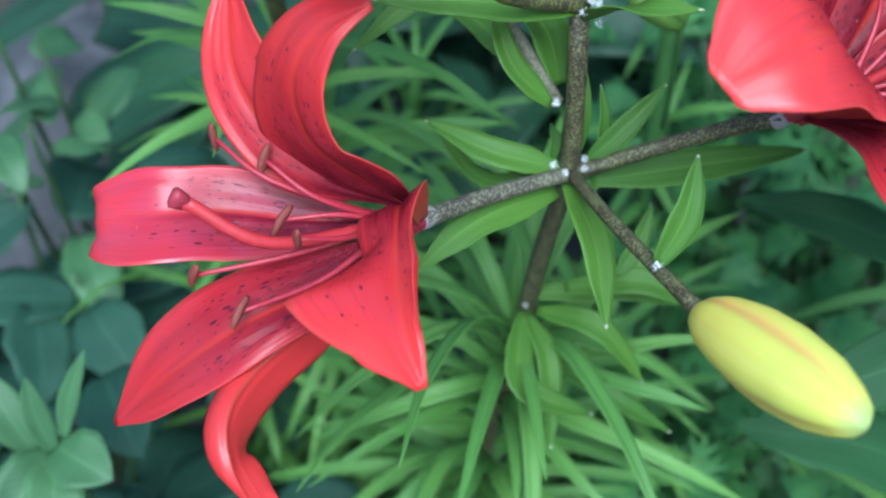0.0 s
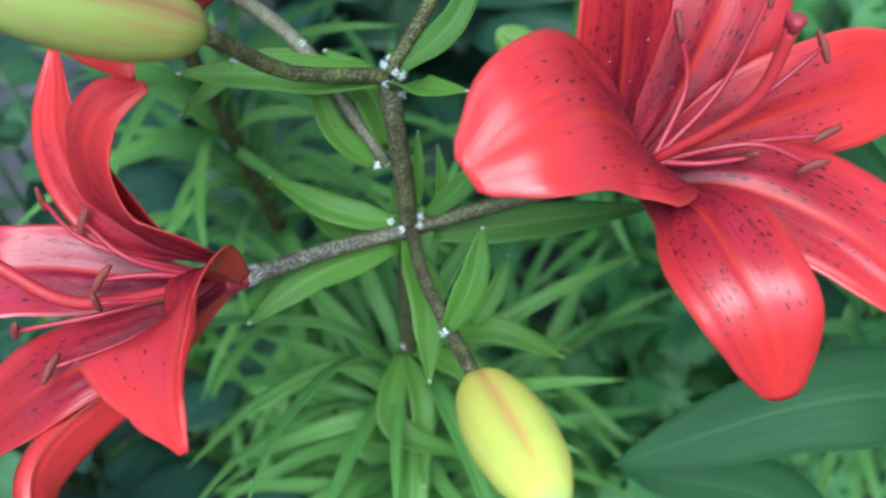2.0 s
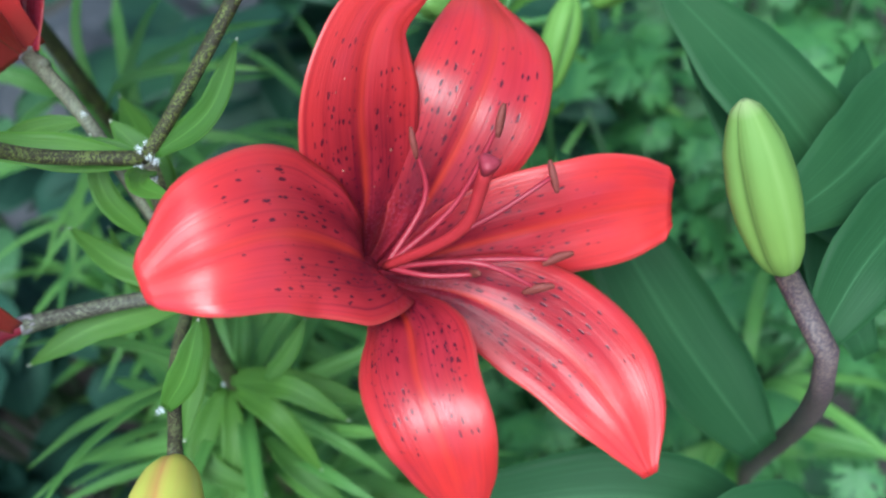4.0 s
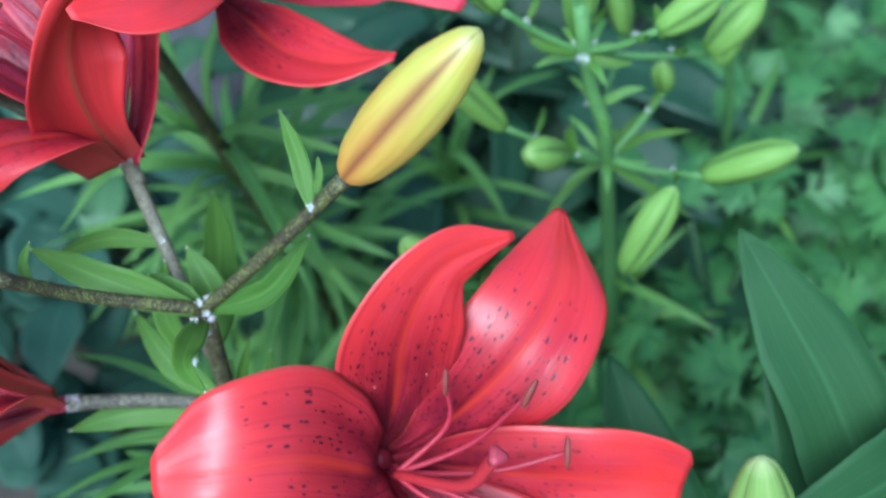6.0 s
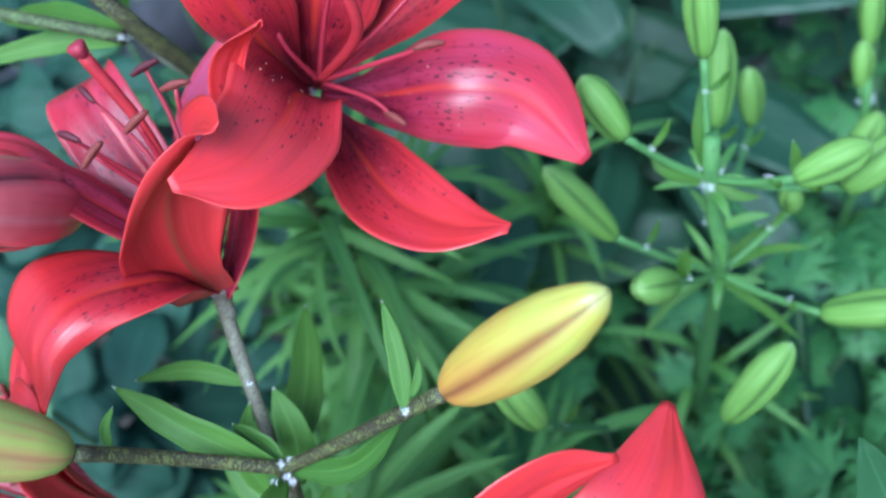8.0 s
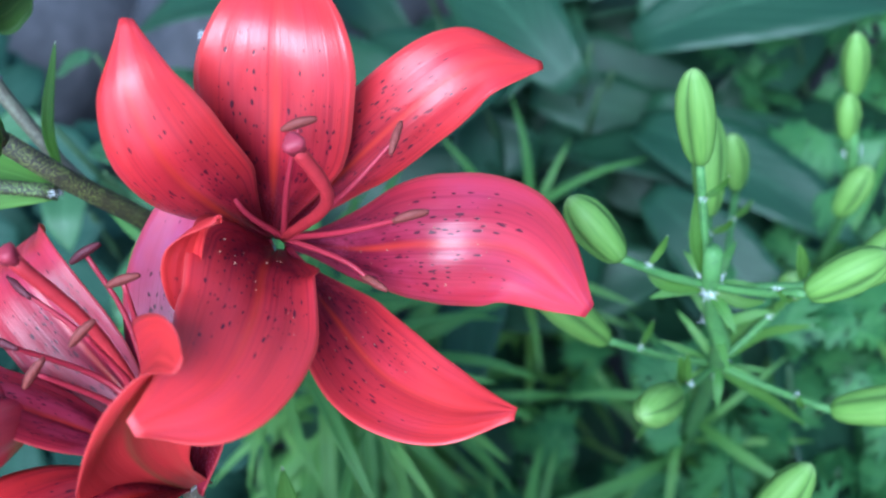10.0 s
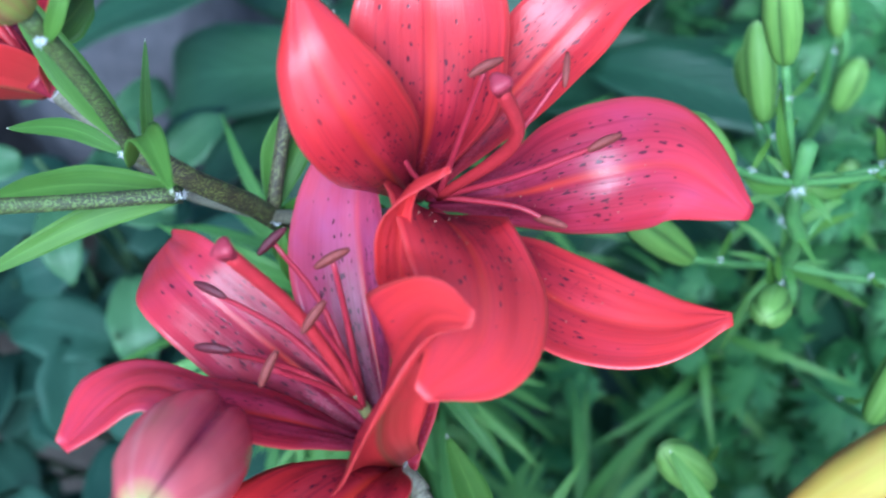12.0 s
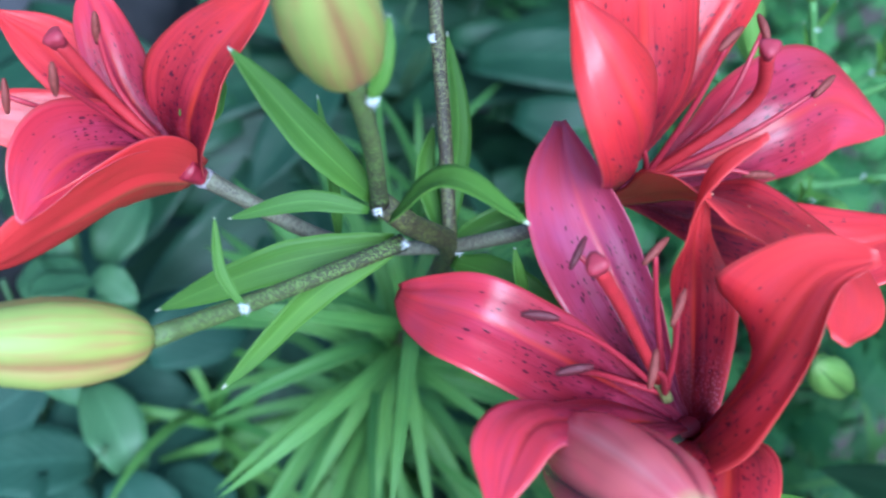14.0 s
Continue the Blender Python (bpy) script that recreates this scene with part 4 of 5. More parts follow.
leaf(lily_a, [(0.0024, 0.0051, 0.6249), (0.0041, 0.0127, 0.6351), (-0.0006, 0.0236, 0.6430)], 0.0095)
leaf(lily_a, [(0.0050, 0.0005, 0.6460), (0.0046, -0.0085, 0.6550), (0.0052, -0.0185, 0.6622), (0.0108, -0.0268, 0.6645)], 0.0064, name="leaf", nu=22)
leaf(lily_a, [(0.0044, 0.0043, 0.6470), (-0.0003, 0.0076, 0.6476), (-0.0070, 0.0120, 0.6516)], 0.006)
leaf(lily_a, [(0.0039, 0.0023, 0.6479), (-0.0144, 0.0088, 0.6557), (-0.0334, 0.0187, 0.6598)], 0.0085)
leaf(lily_a, [(0.0076, 0.0012, 0.6492), (0.0226, 0.0006, 0.6560), (0.0347, 0.0072, 0.6669)], 0.0062)

leaf(lily_a, [(0.0006, 0.0106, 0.6232), (0.0020, 0.0336, 0.6212), (-0.0001, 0.0546, 0.6208)], 0.0098)
leaf(lily_a, [(-0.0056, 0.0238, 0.6454), (-0.0200, 0.0274, 0.6456), (-0.0359, 0.0265, 0.6415)], 0.005)
leaf(lily_a, [(-0.0051, 0.0073, 0.5465), (0.0144, -0.0075, 0.5491), (0.0311, -0.0197, 0.5413)], 0.0075)
leaf(lily_a, [(-0.0060, 0.0037, 0.5438), (0.0033, -0.0119, 0.5457), (0.0087, -0.0254, 0.5297)], 0.0075)
leaf(lily_a, [(-0.0093, 0.0056, 0.5440), (-0.0216, -0.0112, 0.5398), (-0.0085, -0.0253, 0.5294)], 0.0085)
leaf(lily_a, [(-0.0048, -0.0026, 0.5234), (0.0034, -0.0208, 0.5198), (0.0132, -0.0343, 0.5088)], 0.0065)
leaf(lily_a, [(-0.0083, 0.0058, 0.5422), (-0.0116, -0.0091, 0.5390), (-0.0225, -0.0249, 0.5248)], 0.007)
leaf(lily_a, [(-0.0037, -0.0054, 0.5630), (0.0108, -0.0176, 0.5678), (0.0228, -0.0308, 0.5602)], 0.0075)
for k, p in enumerate([(-0.0035, -0.0007, 0.6072), (-0.0024, -0.0034, 0.6060), (0.0018, -0.0052, 0.6063), (0.0031, -0.0037, 0.6074), (0.0052, 0.0024, 0.6514), (0.0072, 0.0033, 0.6514), (0.0065, -0.0001, 0.6503), (0.0077, -0.0010, 0.6494), (0.0036, -0.0012, 0.6498), ND, (-0.0029, -0.0006, 0.6273), (-0.0118, -0.0451, 0.6238), (-0.0060, 0.0068, 0.5493), (-0.0082, 0.0058, 0.5456),
                       (0.0377, 0.0043, 0.6820), (-0.0243, -0.0014, 0.6744), (-0.0050, 0.0231, 0.6478), (0.0058, -0.0034, 0.6470)]):
    tuft(lily_a, p, 0.00075, 60, k)

# ---------------- lily behind it ----------------
M2A, M2B, M2C = (-0.0463, 0.1159, 0.6828), (-0.0414, 0.1119, 0.6646), (-0.0251, 0.1111, 0.6433)
lily_b = thing("lily_plant", (0.0, 0.15, 0.0), "tall red-flowering lily with olive buds standing behind", "lily", "lily plants")
tube("stem", [(0.0, 0.15, -0.01), (-0.003, 0.14, 0.3), (-0.018, 0.118, 0.58), M2C, (-0.0345, 0.1125, 0.66), M2A], 0.0045, 0.0024, STALK_OLIVE, lily_b, rings=40)
BC = (0.0039, 0.0976, 0.6530)
tube("pedicel", [M2C, (-0.0129, 0.1018, 0.6544), BC], 0.0017, 0.0019, STALK_GREY, lily_b)
fc = flower_base(lily_b, BC, (0.1, -0.2, 0.9), RED_LABEL)
MC = (0.0168, 0.0770, 0.7061)
petal(fc, [(0.0066, 0.0980, 0.6575), (0.0125, 0.1029, 0.6812), (0.0162, 0.1114, 0.6945), (0.0188, 0.1213, 0.7040), (0.0200, 0.1370, 0.7062)], (0.0027, 0.1201, 0.7057), (0.0335, 0.1140, 0.6977), 0.62, MC, seed=19, blunt=0.1)
petal(fc, [(0.0087, 0.0976, 0.6584), (0.0278, 0.1050, 0.6755), (0.0442, 0.1114, 0.6868), (0.0574, 0.1179, 0.6895), (0.0709, 0.1207, 0.6820)], (0.0450, 0.1234, 0.6918), (0.0477, 0.1067, 0.6805), 0.62, MC, seed=20)
pollen(fc, petal(fc, [(0.0094, 0.0968, 0.6580), (0.0266, 0.0897, 0.6659), (0.0444, 0.0855, 0.6739), (0.0618, 0.0831, 0.6707), (0.0755, 0.0724, 0.6597)], (0.0482, 0.1006, 0.6758), (0.0387, 0.0766, 0.6636), 0.56, MC, seed=21), 22, 22)
pollen(fc, petal(fc, [(0.0091, 0.0954, 0.6575), (0.0193, 0.0789, 0.6614), (0.0310, 0.0616, 0.6661), (0.0443, 0.0521, 0.6696), (0.0580, 0.0482, 0.6744)], (0.0398, 0.0672, 0.6662), (0.0296, 0.0470, 0.6708), 0.58, MC, seed=22), 12, 12)
pollen(fc, petal(fc, [(0.0077, 0.0953, 0.6585), (0.0110, 0.0800, 0.6830), (0.0115, 0.0650, 0.6945), (0.0071, 0.0505, 0.7025), (-0.0057, 0.0420, 0.7089)], (-0.0012, 0.0652, 0.7025), (0.0225, 0.0603, 0.6894), 0.57, MC, seed=23, w=(0.25, 0.5, 0.8, 0.98, 1, 0.88, 0.62, 0.06), more=[(0.3, (0.0050, 0.0772, 0.7050), (0.0195, 0.0755, 0.6855)), (0.4, (0.0030, 0.0710, 0.7082), (0.0203, 0.0700, 0.6900))]), 24, 30)
petal(fc, [(0.0065, 0.0969, 0.6592), (0.0014, 0.0929, 0.6857), (-0.0036, 0.0952, 0.7040), (-0.0068, 0.1041, 0.7153), (-0.0065, 0.1172, 0.7197)], (-0.0139, 0.0987, 0.7120), (0.0050, 0.1018, 0.7002), 0.55, MC, seed=24)
TC = (0.0113, 0.0938, 0.6666)
stamen(fc, TC, (0.0172, 0.0955, 0.6889), (0.0232, 0.0989, 0.7055), (0.7, 0.1, 0.1))
stamen(fc, TC, (0.0266, 0.0933, 0.6837), (0.0401, 0.1001, 0.6940), (0.25, 0.6, 0.1))
stamen(fc, TC, (0.0264, 0.0862, 0.6828), (0.0420, 0.0831, 0.6935), (0.7, 0.1, 0.05))
stamen(fc, TC, (0.0250, 0.0849, 0.6715), (0.0312, 0.0792, 0.6712), (0.5, -0.4, 0.1))
stamen(fc, TC, (0.0064, 0.0940, 0.6807), (0.0041, 0.0979, 0.6899), (0.4, 0.5, 0.2))
pistil(fc, TC, (0.0258, 0.0887, 0.6926), (0.0235, 0.0915, 0.7111))

BE = (-0.0652, 0.1505, 0.657)
tube("pedicel", [M2C, (-0.0457, 0.1261, 0.6437), BE], 0.0017, 0.0019, STALK_GREY, lily_b, knob=0.0003)
fe = flower_base(lily_b, BE, (-0.5, 0.3, 0.7), RED_LABEL)
ME = (-0.0847, 0.1623, 0.7012)
petal(fe, [(-0.0669, 0.1525, 0.6569), (-0.0742, 0.1593, 0.6658), (-0.0885, 0.1606, 0.6739), (-0.1036, 0.1524, 0.6758)], (-0.0868, 0.1705, 0.6794), (-0.0871, 0.1529, 0.6801), 0.6, ME, seed=25)
petal(fe, [(-0.0665, 0.1520, 0.6558), (-0.0785, 0.1536, 0.6648), (-0.0947, 0.1534, 0.6651), (-0.1143, 0.1547, 0.6622)], (-0.0840, 0.1554, 0.6786), (-0.0849, 0.1551, 0.6539), 0.42, ME, seed=26, w=(0.4, 0.8, 1, 1, 0.9, 0.75, 0.5, 0.05))
petal(fe, [(-0.0658, 0.1523, 0.6573), (-0.0636, 0.1588, 0.6665), (-0.0541, 0.1638, 0.6770), (-0.0389, 0.1652, 0.6877)], (-0.0632, 0.1736, 0.6672), (-0.0542, 0.1570, 0.6818), 0.5, ME, seed=27, w=(0.4, 0.8, 1, 1, 0.9, 0.75, 0.5, 0.05))
petal(fe, [(-0.0662, 0.1534, 0.6574), (-0.0685, 0.1714, 0.6624), (-0.0664, 0.1865, 0.6673), (-0.0630, 0.1995, 0.6698)], (-0.0728, 0.1886, 0.6675), (-0.0587, 0.1871, 0.6638), 0.6, ME, seed=28)
petal(fe, [(-0.0668, 0.1536, 0.6572), (-0.0729, 0.1733, 0.6623), (-0.0783, 0.1907, 0.6660), (-0.0828, 0.2032, 0.6675)], (-0.0851, 0.1897, 0.6675), (-0.0696, 0.1940, 0.6658), 0.6, ME, seed=29)
petal(fe, [(-0.0671, 0.1532, 0.6570), (-0.0800, 0.1685, 0.6605), (-0.0926, 0.1798, 0.6641), (-0.1023, 0.1873, 0.6646)], (-0.0878, 0.1849, 0.6674), (-0.0920, 0.1731, 0.6604), 0.5, ME, seed=30)
TE = (-0.0685, 0.1561, 0.6605)
stamen(fe, TE, (-0.0772, 0.1635, 0.6746), (-0.0857, 0.1656, 0.6940), (0.2, 0.3, 0.8))
stamen(fe, TE, (-0.0803, 0.1684, 0.6681), (-0.0923, 0.1777, 0.6769), (0.3, 0.5, 0.6))
stamen(fe, TE, (-0.0722, 0.1703, 0.6717), (-0.0710, 0.1783, 0.6832), (0.2, 0.3, 0.8))
pistil(fe, TE, (-0.0747, 0.1682, 0.6724), (-0.0798, 0.1767, 0.6881))

Y3 = (-0.0972, 0.1148, 0.6884)
tube("pedicel", [M2B, (-0.0703, 0.1137, 0.6750), Y3], 0.0017, 0.0018, STALK_LIME, lily_b, knob=0.0003)
bud(lily_b, Y3, (-0.1264, 0.1279, 0.7012), 0.0079, BUD_OLIVE, spin=0.5, label="plump olive-yellow lily bud with brownish seams")
leaf(lily_b, [(-0.0795, 0.1129, 0.6812), (-0.0797, 0.1203, 0.6842), (-0.0757, 0.1282, 0.6890)], 0.0024, name="bract")
Y4 = (-0.0522, 0.1225, 0.7249)
tube("pedicel", [M2A, (-0.0484, 0.1185, 0.7032), Y4], 0.0017, 0.0018, STALK_LIME, lily_b, knob=0.0003)
bud(lily_b, Y4, (-0.0614, 0.1259, 0.7613), 0.0078, BUD_OLIVE, spin=0.2, label="plump olive-green lily bud with an orange seam")
leaf(lily_b, [(-0.0504, 0.1190, 0.7196), (-0.0463, 0.1215, 0.7251), (-0.0421, 0.1265, 0.7292)], 0.0034, name="bract")
UP = (-0.0016, 0.1529, 0.6680)
tube("pedicel", [M2C, (-0.0144, 0.1302, 0.6569), UP, (0.0088, 0.1698, 0.6787)], 0.0017, 0.0016, STALK_DARK, lily_b)
bud(lily_b, (0.0088, 0.1698, 0.6787), (0.0193, 0.1899, 0.6993), 0.0085, BUD_OLIVE, label="olive lily bud")
leaf(lily_b, [(-0.0469, 0.1175, 0.6829), (-0.0539, 0.1311, 0.6949), (-0.0596, 0.1475, 0.7070)], 0.0080)
leaf(lily_b, [(-0.0471, 0.1117, 0.6835), (-0.0403, 0.1063, 0.7024), (-0.0370, 0.0895, 0.7091)], 0.0066, facing=(0.1, 0.1, 0.98))
leaf(lily_b, [(-0.0488, 0.1161, 0.6818), (-0.0581, 0.1242, 0.6826), (-0.0715, 0.1305, 0.6790)], 0.0042)
leaf(lily_b, [(-0.0427, 0.1121, 0.6632), (-0.0620, 0.1132, 0.6626), (-0.0886, 0.1073, 0.6618)], 0.0062)
leaf(lily_b, [(-0.0412, 0.1140, 0.6621), (-0.0650, 0.1251, 0.6580), (-0.0887, 0.1335, 0.6477)], 0.0088)
leaf(lily_b, [(-0.0238, 0.1139, 0.6423), (-0.0080, 0.1318, 0.6510), (0.0026, 0.1517, 0.6583)], 0.0065)
leaf(lily_b, [(-0.0246, 0.1146, 0.6422), (-0.0196, 0.1285, 0.6456), (-0.0111, 0.1369, 0.6490)], 0.006)
leaf(lily_b, [(-0.0254, 0.1088, 0.6403), (-0.0215, 0.0986, 0.6458), (-0.0143, 0.0828, 0.6487)], 0.0085)
leaf(lily_b, [(-0.0227, 0.1126, 0.6402), (-0.0096, 0.1087, 0.6442), (0.0026, 0.1035, 0.6421)], 0.0085)
leaf(lily_b, [(-0.0474, 0.1245, 0.6503), (-0.0454, 0.1309, 0.6639), (-0.0398, 0.1457, 0.6755)], 0.003, name="bract")
leaf(lily_b, [(-0.0232, 0.0888, 0.6535), (-0.0236, 0.0932, 0.6612), (-0.0222, 0.0976, 0.6651)], 0.0035, name="bract")
leaf(lily_b, [(-0.0633, 0.1604, 0.6652), (-0.0574, 0.1630, 0.6650), (-0.0500, 0.1678, 0.6679)], 0.01)
for k, p in enumerate([M2A, M2B, M2C, (-0.0245, 0.109, 0.644), (-0.027, 0.111, 0.645), (-0.0482, 0.1142, 0.6838), (-0.0420, 0.1107, 0.6664), (-0.0800, 0.1121, 0.6830), (-0.0473, 0.1245, 0.6493), (-0.0072, 0.1472, 0.6687), (-0.0511, 0.1176, 0.7222)]):
    tuft(lily_b, p, 0.00085, 70, 40 + k)

# ---------------- lily with small green buds ----------------
P1, P2 = (0.1105, 0.0949, 0.6073), (0.1169, 0.0885, 0.5567)
lily_c = thing("lily_plant", (0.13, 0.12, 0.0), "young lily with many closed green buds", "lily", "lily plants")
tube("stem", [(0.13, 0.12, -0.01), (0.128, 0.11, 0.3), P2, (0.114, 0.092, 0.58), P1, (0.1094, 0.0972, 0.6255)], 0.0048, 0.0023, STALK_GREEN, lily_c, rings=36)


def green_bud(base, tip, joint, radius, shape="slim", spin=0.0):
    tube("pedicel", [joint, (np.array(joint) + np.array(base)) / 2 + np.array((0, 0, -0.002)), base], 0.0011, 0.0012, STALK_GREEN, lily_c, sides=8, rings=8)
    bud(lily_c, base, tip, radius, BUD_GREEN, shape, spin=spin, label="small closed green lily bud")
    p = np.array(joint) * 0.3 + np.array(base) * 0.7 + np.array((0, 0, 0.001))
    side = unit(np.cross(np.array(tip) - np.array(base), (0.2, -0.4, 0.9)))
    leaf(lily_c, [p, p + side * 0.004 + np.array((0, 0, 0.003)), p + side * 0.006 + np.array((0, 0, 0.008))], 0.002, name="bract", nu=10, nv=5)
    tuft(lily_c, p, 0.0009, 34, int(spin * 100))


green_bud((0.0862, 0.0957, 0.6305), (0.075, 0.1073, 0.6431), P1, 0.0054, spin=0.3)
green_bud((0.084, 0.0922, 0.5783), (0.0638, 0.1026, 0.6047), P2, 0.0054, spin=1.1)
green_bud((0.1079, 0.116, 0.6372), (0.1058, 0.1284, 0.6605), P1, 0.0050, spin=0.8)
green_bud((0.116, 0.122, 0.591), (0.1179, 0.1436, 0.6108), P1, 0.0050, spin=0.2)
green_bud((0.1348, 0.1509, 0.545), (0.132, 0.1594, 0.5665), (0.118, 0.1, 0.575), 0.0048, spin=2.0)
green_bud((0.1295, 0.0835, 0.6262), (0.1481, 0.0886, 0.6342), P1, 0.0054, spin=0.5)
green_bud((0.1490, 0.0958, 0.5973), (0.1662, 0.1040, 0.6106), P1, 0.0062, spin=1.5)
green_bud((0.112, 0.033, 0.581), (0.129, 0.048, 0.5995), (0.125, 0.07, 0.5), 0.0057, spin=0.2)
green_bud((0.100, 0.072, 0.588), (0.0885, 0.063, 0.6045), P2, 0.0055, spin=0.9)
green_bud((0.144, 0.068, 0.571), (0.171, 0.0642, 0.585), P2, 0.0060, spin=1.3)
green_bud((0.0614, 0.0286, 0.5924), (0.0503, 0.0385, 0.6075), (0.08, 0.05, 0.52), 0.0058, spin=0.6)
green_bud((0.1387, 0.1019, 0.5735), (0.1368, 0.1034, 0.5858), P2, 0.004)
for a in ([(0.1103, 0.0953, 0.6075), (0.1069, 0.1028, 0.6174), (0.1080, 0.1140, 0.6286)], [(0.1103, 0.0949, 0.6073), (0.1171, 0.0901, 0.6063), (0.1242, 0.0897, 0.6052)], [(0.0934, 0.0990, 0.6171), (0.0979, 0.0941, 0.6141), (0.1084, 0.0930, 0.6089)],
          [(0.1334, 0.0934, 0.6093), (0.1331, 0.0967, 0.6144), (0.1321, 0.0998, 0.6184)], [(0.1040, 0.0780, 0.5746), (0.1035, 0.0807, 0.5806), (0.1029, 0.0835, 0.5855)], [(0.1164, 0.0879, 0.5578), (0.1260, 0.0980, 0.5595), (0.1386, 0.1045, 0.5635)],
          [(0.1164, 0.0871, 0.5574), (0.1308, 0.0794, 0.5494), (0.1436, 0.0711, 0.5402)], [(0.1155, 0.0871, 0.5575), (0.1037, 0.0821, 0.5542), (0.0907, 0.0700, 0.5463)], [(0.1173, 0.0887, 0.5581), (0.1318, 0.0971, 0.5549), (0.1489, 0.0997, 0.5507)]):
    leaf(lily_c, a, 0.0034, name="bract")
def node_leaves(plant, at, count, size, seed):
    """Small narrow leaves standing round a joint."""
    rnd = random.Random(seed)
    for k in range(count):
        w = radians(k * 137.5 + rnd.uniform(-20, 20))
        d = np.array((math.cos(w), math.sin(w), rnd.uniform(0.1, 0.7)))
        ln = size * rnd.uniform(0.7, 1.2)
        p = np.array(at) + np.array((0, 0, rnd.uniform(-0.004, 0.002)))
        leaf(plant, [p, p + d * ln * 0.55, p + d * ln - np.array((0, 0, ln * rnd.uniform(0.05, 0.35)))], rnd.uniform(0.0022, 0.0034), mat=LEAF_LOW, name="bract", nu=10, nv=5)


node_leaves(lily_c, P1, 5, 0.014, 3)
node_leaves(lily_c, P2, 7, 0.017, 4)
node_leaves(lily_c, (0.1145, 0.0915, 0.582), 3, 0.014, 5)
for k, p in enumerate([P1, P2, (0.1095, 0.0935, 0.608), (0.112, 0.096, 0.608), (0.1155, 0.087, 0.557), (0.118, 0.0895, 0.557), (0.113, 0.0935, 0.5835), (0.1085, 0.0965, 0.6085), (0.1125, 0.0945, 0.605)]):
    tuft(lily_c, p, 0.0019, 50, 80 + k)

lily_d = thing("lily_plant", (0.2, 0.2, 0.0), "far young lily with closed green buds", "lily", "lily plants")
tube("stem", [(0.2, 0.2, -0.01), (0.19, 0.17, 0.4), (0.1768, 0.1596, 0.5290), (0.1756, 0.1774, 0.5527)], 0.004, 0.0016, STALK_GREEN, lily_d, rings=30)
for b, tp, r in (((0.1762, 0.1764, 0.5523), (0.1748, 0.1873, 0.5730), 0.0045), ((0.1739, 0.1657, 0.5424), (0.1733, 0.1747, 0.5570), 0.0042), ((0.1711, 0.1468, 0.5237), (0.1803, 0.1568, 0.5387), 0.0052)):
    tube("pedicel", [(0.1768, 0.1596, 0.5290), (np.array(b) + np.array((0.1768, 0.1596, 0.5290))) / 2, b], 0.001, 0.001, STALK_GREEN, lily_d, sides=8, rings=6)
    bud(lily_d, b, tp, r, BUD_GREEN, "slim", label="small closed green lily bud")
for k, p in enumerate([(0.1758, 0.1649, 0.5399), (0.1752, 0.1629, 0.5358), (0.1784, 0.1641, 0.5363)]):
    tuft(lily_d, p, 0.0016, 40, 120 + k)

# ---------------- broad-leaved lily with a single bud ----------------
lily_e = thing("lily_plant", (0.17, 0.0, 0.0), "broad-leaved lily with one pale green bud on a purple stem", "lily", "lily plants")
GB, GT = (0.1220, -0.0740, 0.6224), (0.1213, -0.0539, 0.6582)
tube("stem", [(0.17, 0.0, -0.01), (0.165, -0.01, 0.3), (0.1240, -0.0904, 0.5913), GB], 0.005, 0.0026, STALK_PURPLE, lily_e, rings=30)
bud(lily_e, GB, GT, 0.0075, BUD_PALE, spin=0.5, label="pale green closed lily bud")
leaf(lily_e, [(0.1666, -0.0615, 0.5747), (0.1542, -0.0267, 0.6051), (0.1445, -0.0079, 0.6211), (0.1345, 0.0114, 0.6351)], 0.030, mat=LEAF_BROAD, fold=0.12, nu=24, nv=9)
leaf(lily_e, [(0.1213, -0.0780, 0.5401), (0.1119, -0.0489, 0.5637), (0.1066, -0.0233, 0.5827), (0.1020, 0.0015, 0.5943)], 0.029, mat=LEAF_BROAD, fold=0.12, nu=24, nv=9)
leaf(lily_e, [(0.1334, -0.0565, 0.6123), (0.1555, -0.0498, 0.6109), (0.1819, -0.0364, 0.6080), (0.2133, -0.0165, 0.6033)], 0.026, mat=LEAF_BROAD, fold=0.12, nu=24, nv=9)
leaf(lily_e, [(0.1277, -0.0824, 0.6021), (0.1444, -0.0736, 0.6114), (0.1656, -0.0657, 0.6097), (0.1917, -0.0605, 0.5993)], 0.022, mat=LEAF_BROAD, fold=0.15, nu=24, nv=9)
leaf(lily_e, [(0.1502, -0.0759, 0.5655), (0.1524, -0.0583, 0.5763), (0.1698, -0.0340, 0.5857), (0.1941, -0.0007, 0.5891)], 0.022, mat=LEAF_BROAD, fold=0.12, nu=24, nv=9)
leaf(lily_e, [(0.1118, -0.0989, 0.5313), (0.0925, -0.0848, 0.5497), (0.0642, -0.0722, 0.5540), (0.0193, -0.0567, 0.5460)], 0.026, mat=LEAF_BROAD, fold=0.12, nu=24, nv=9)
leaf(lily_e, [(0.1169, -0.1052, 0.5504), (0.1083, -0.1030, 0.5619), (0.0930, -0.1037, 0.5645), (0.0740, -0.1053, 0.5541)], 0.022, mat=LEAF_BROAD, fold=0.12, nu=24, nv=9)
leaf(lily_e, [(0.1508, -0.0602, 0.5671), (0.1488, -0.0342, 0.5861), (0.1465, -0.0119, 0.6000), (0.1433, 0.0090, 0.6081)], 0.02, mat=LEAF_BROAD, fold=0.12, nu=24, nv=9)
leaf(lily_e, [(0.0790, -0.0923, 0.4768), (0.0630, -0.0703, 0.4968), (0.0416, -0.0537, 0.5058), (0.0303, -0.0403, 0.5052)], 0.022, mat=LEAF_BROAD, fold=0.12, nu=24, nv=9)
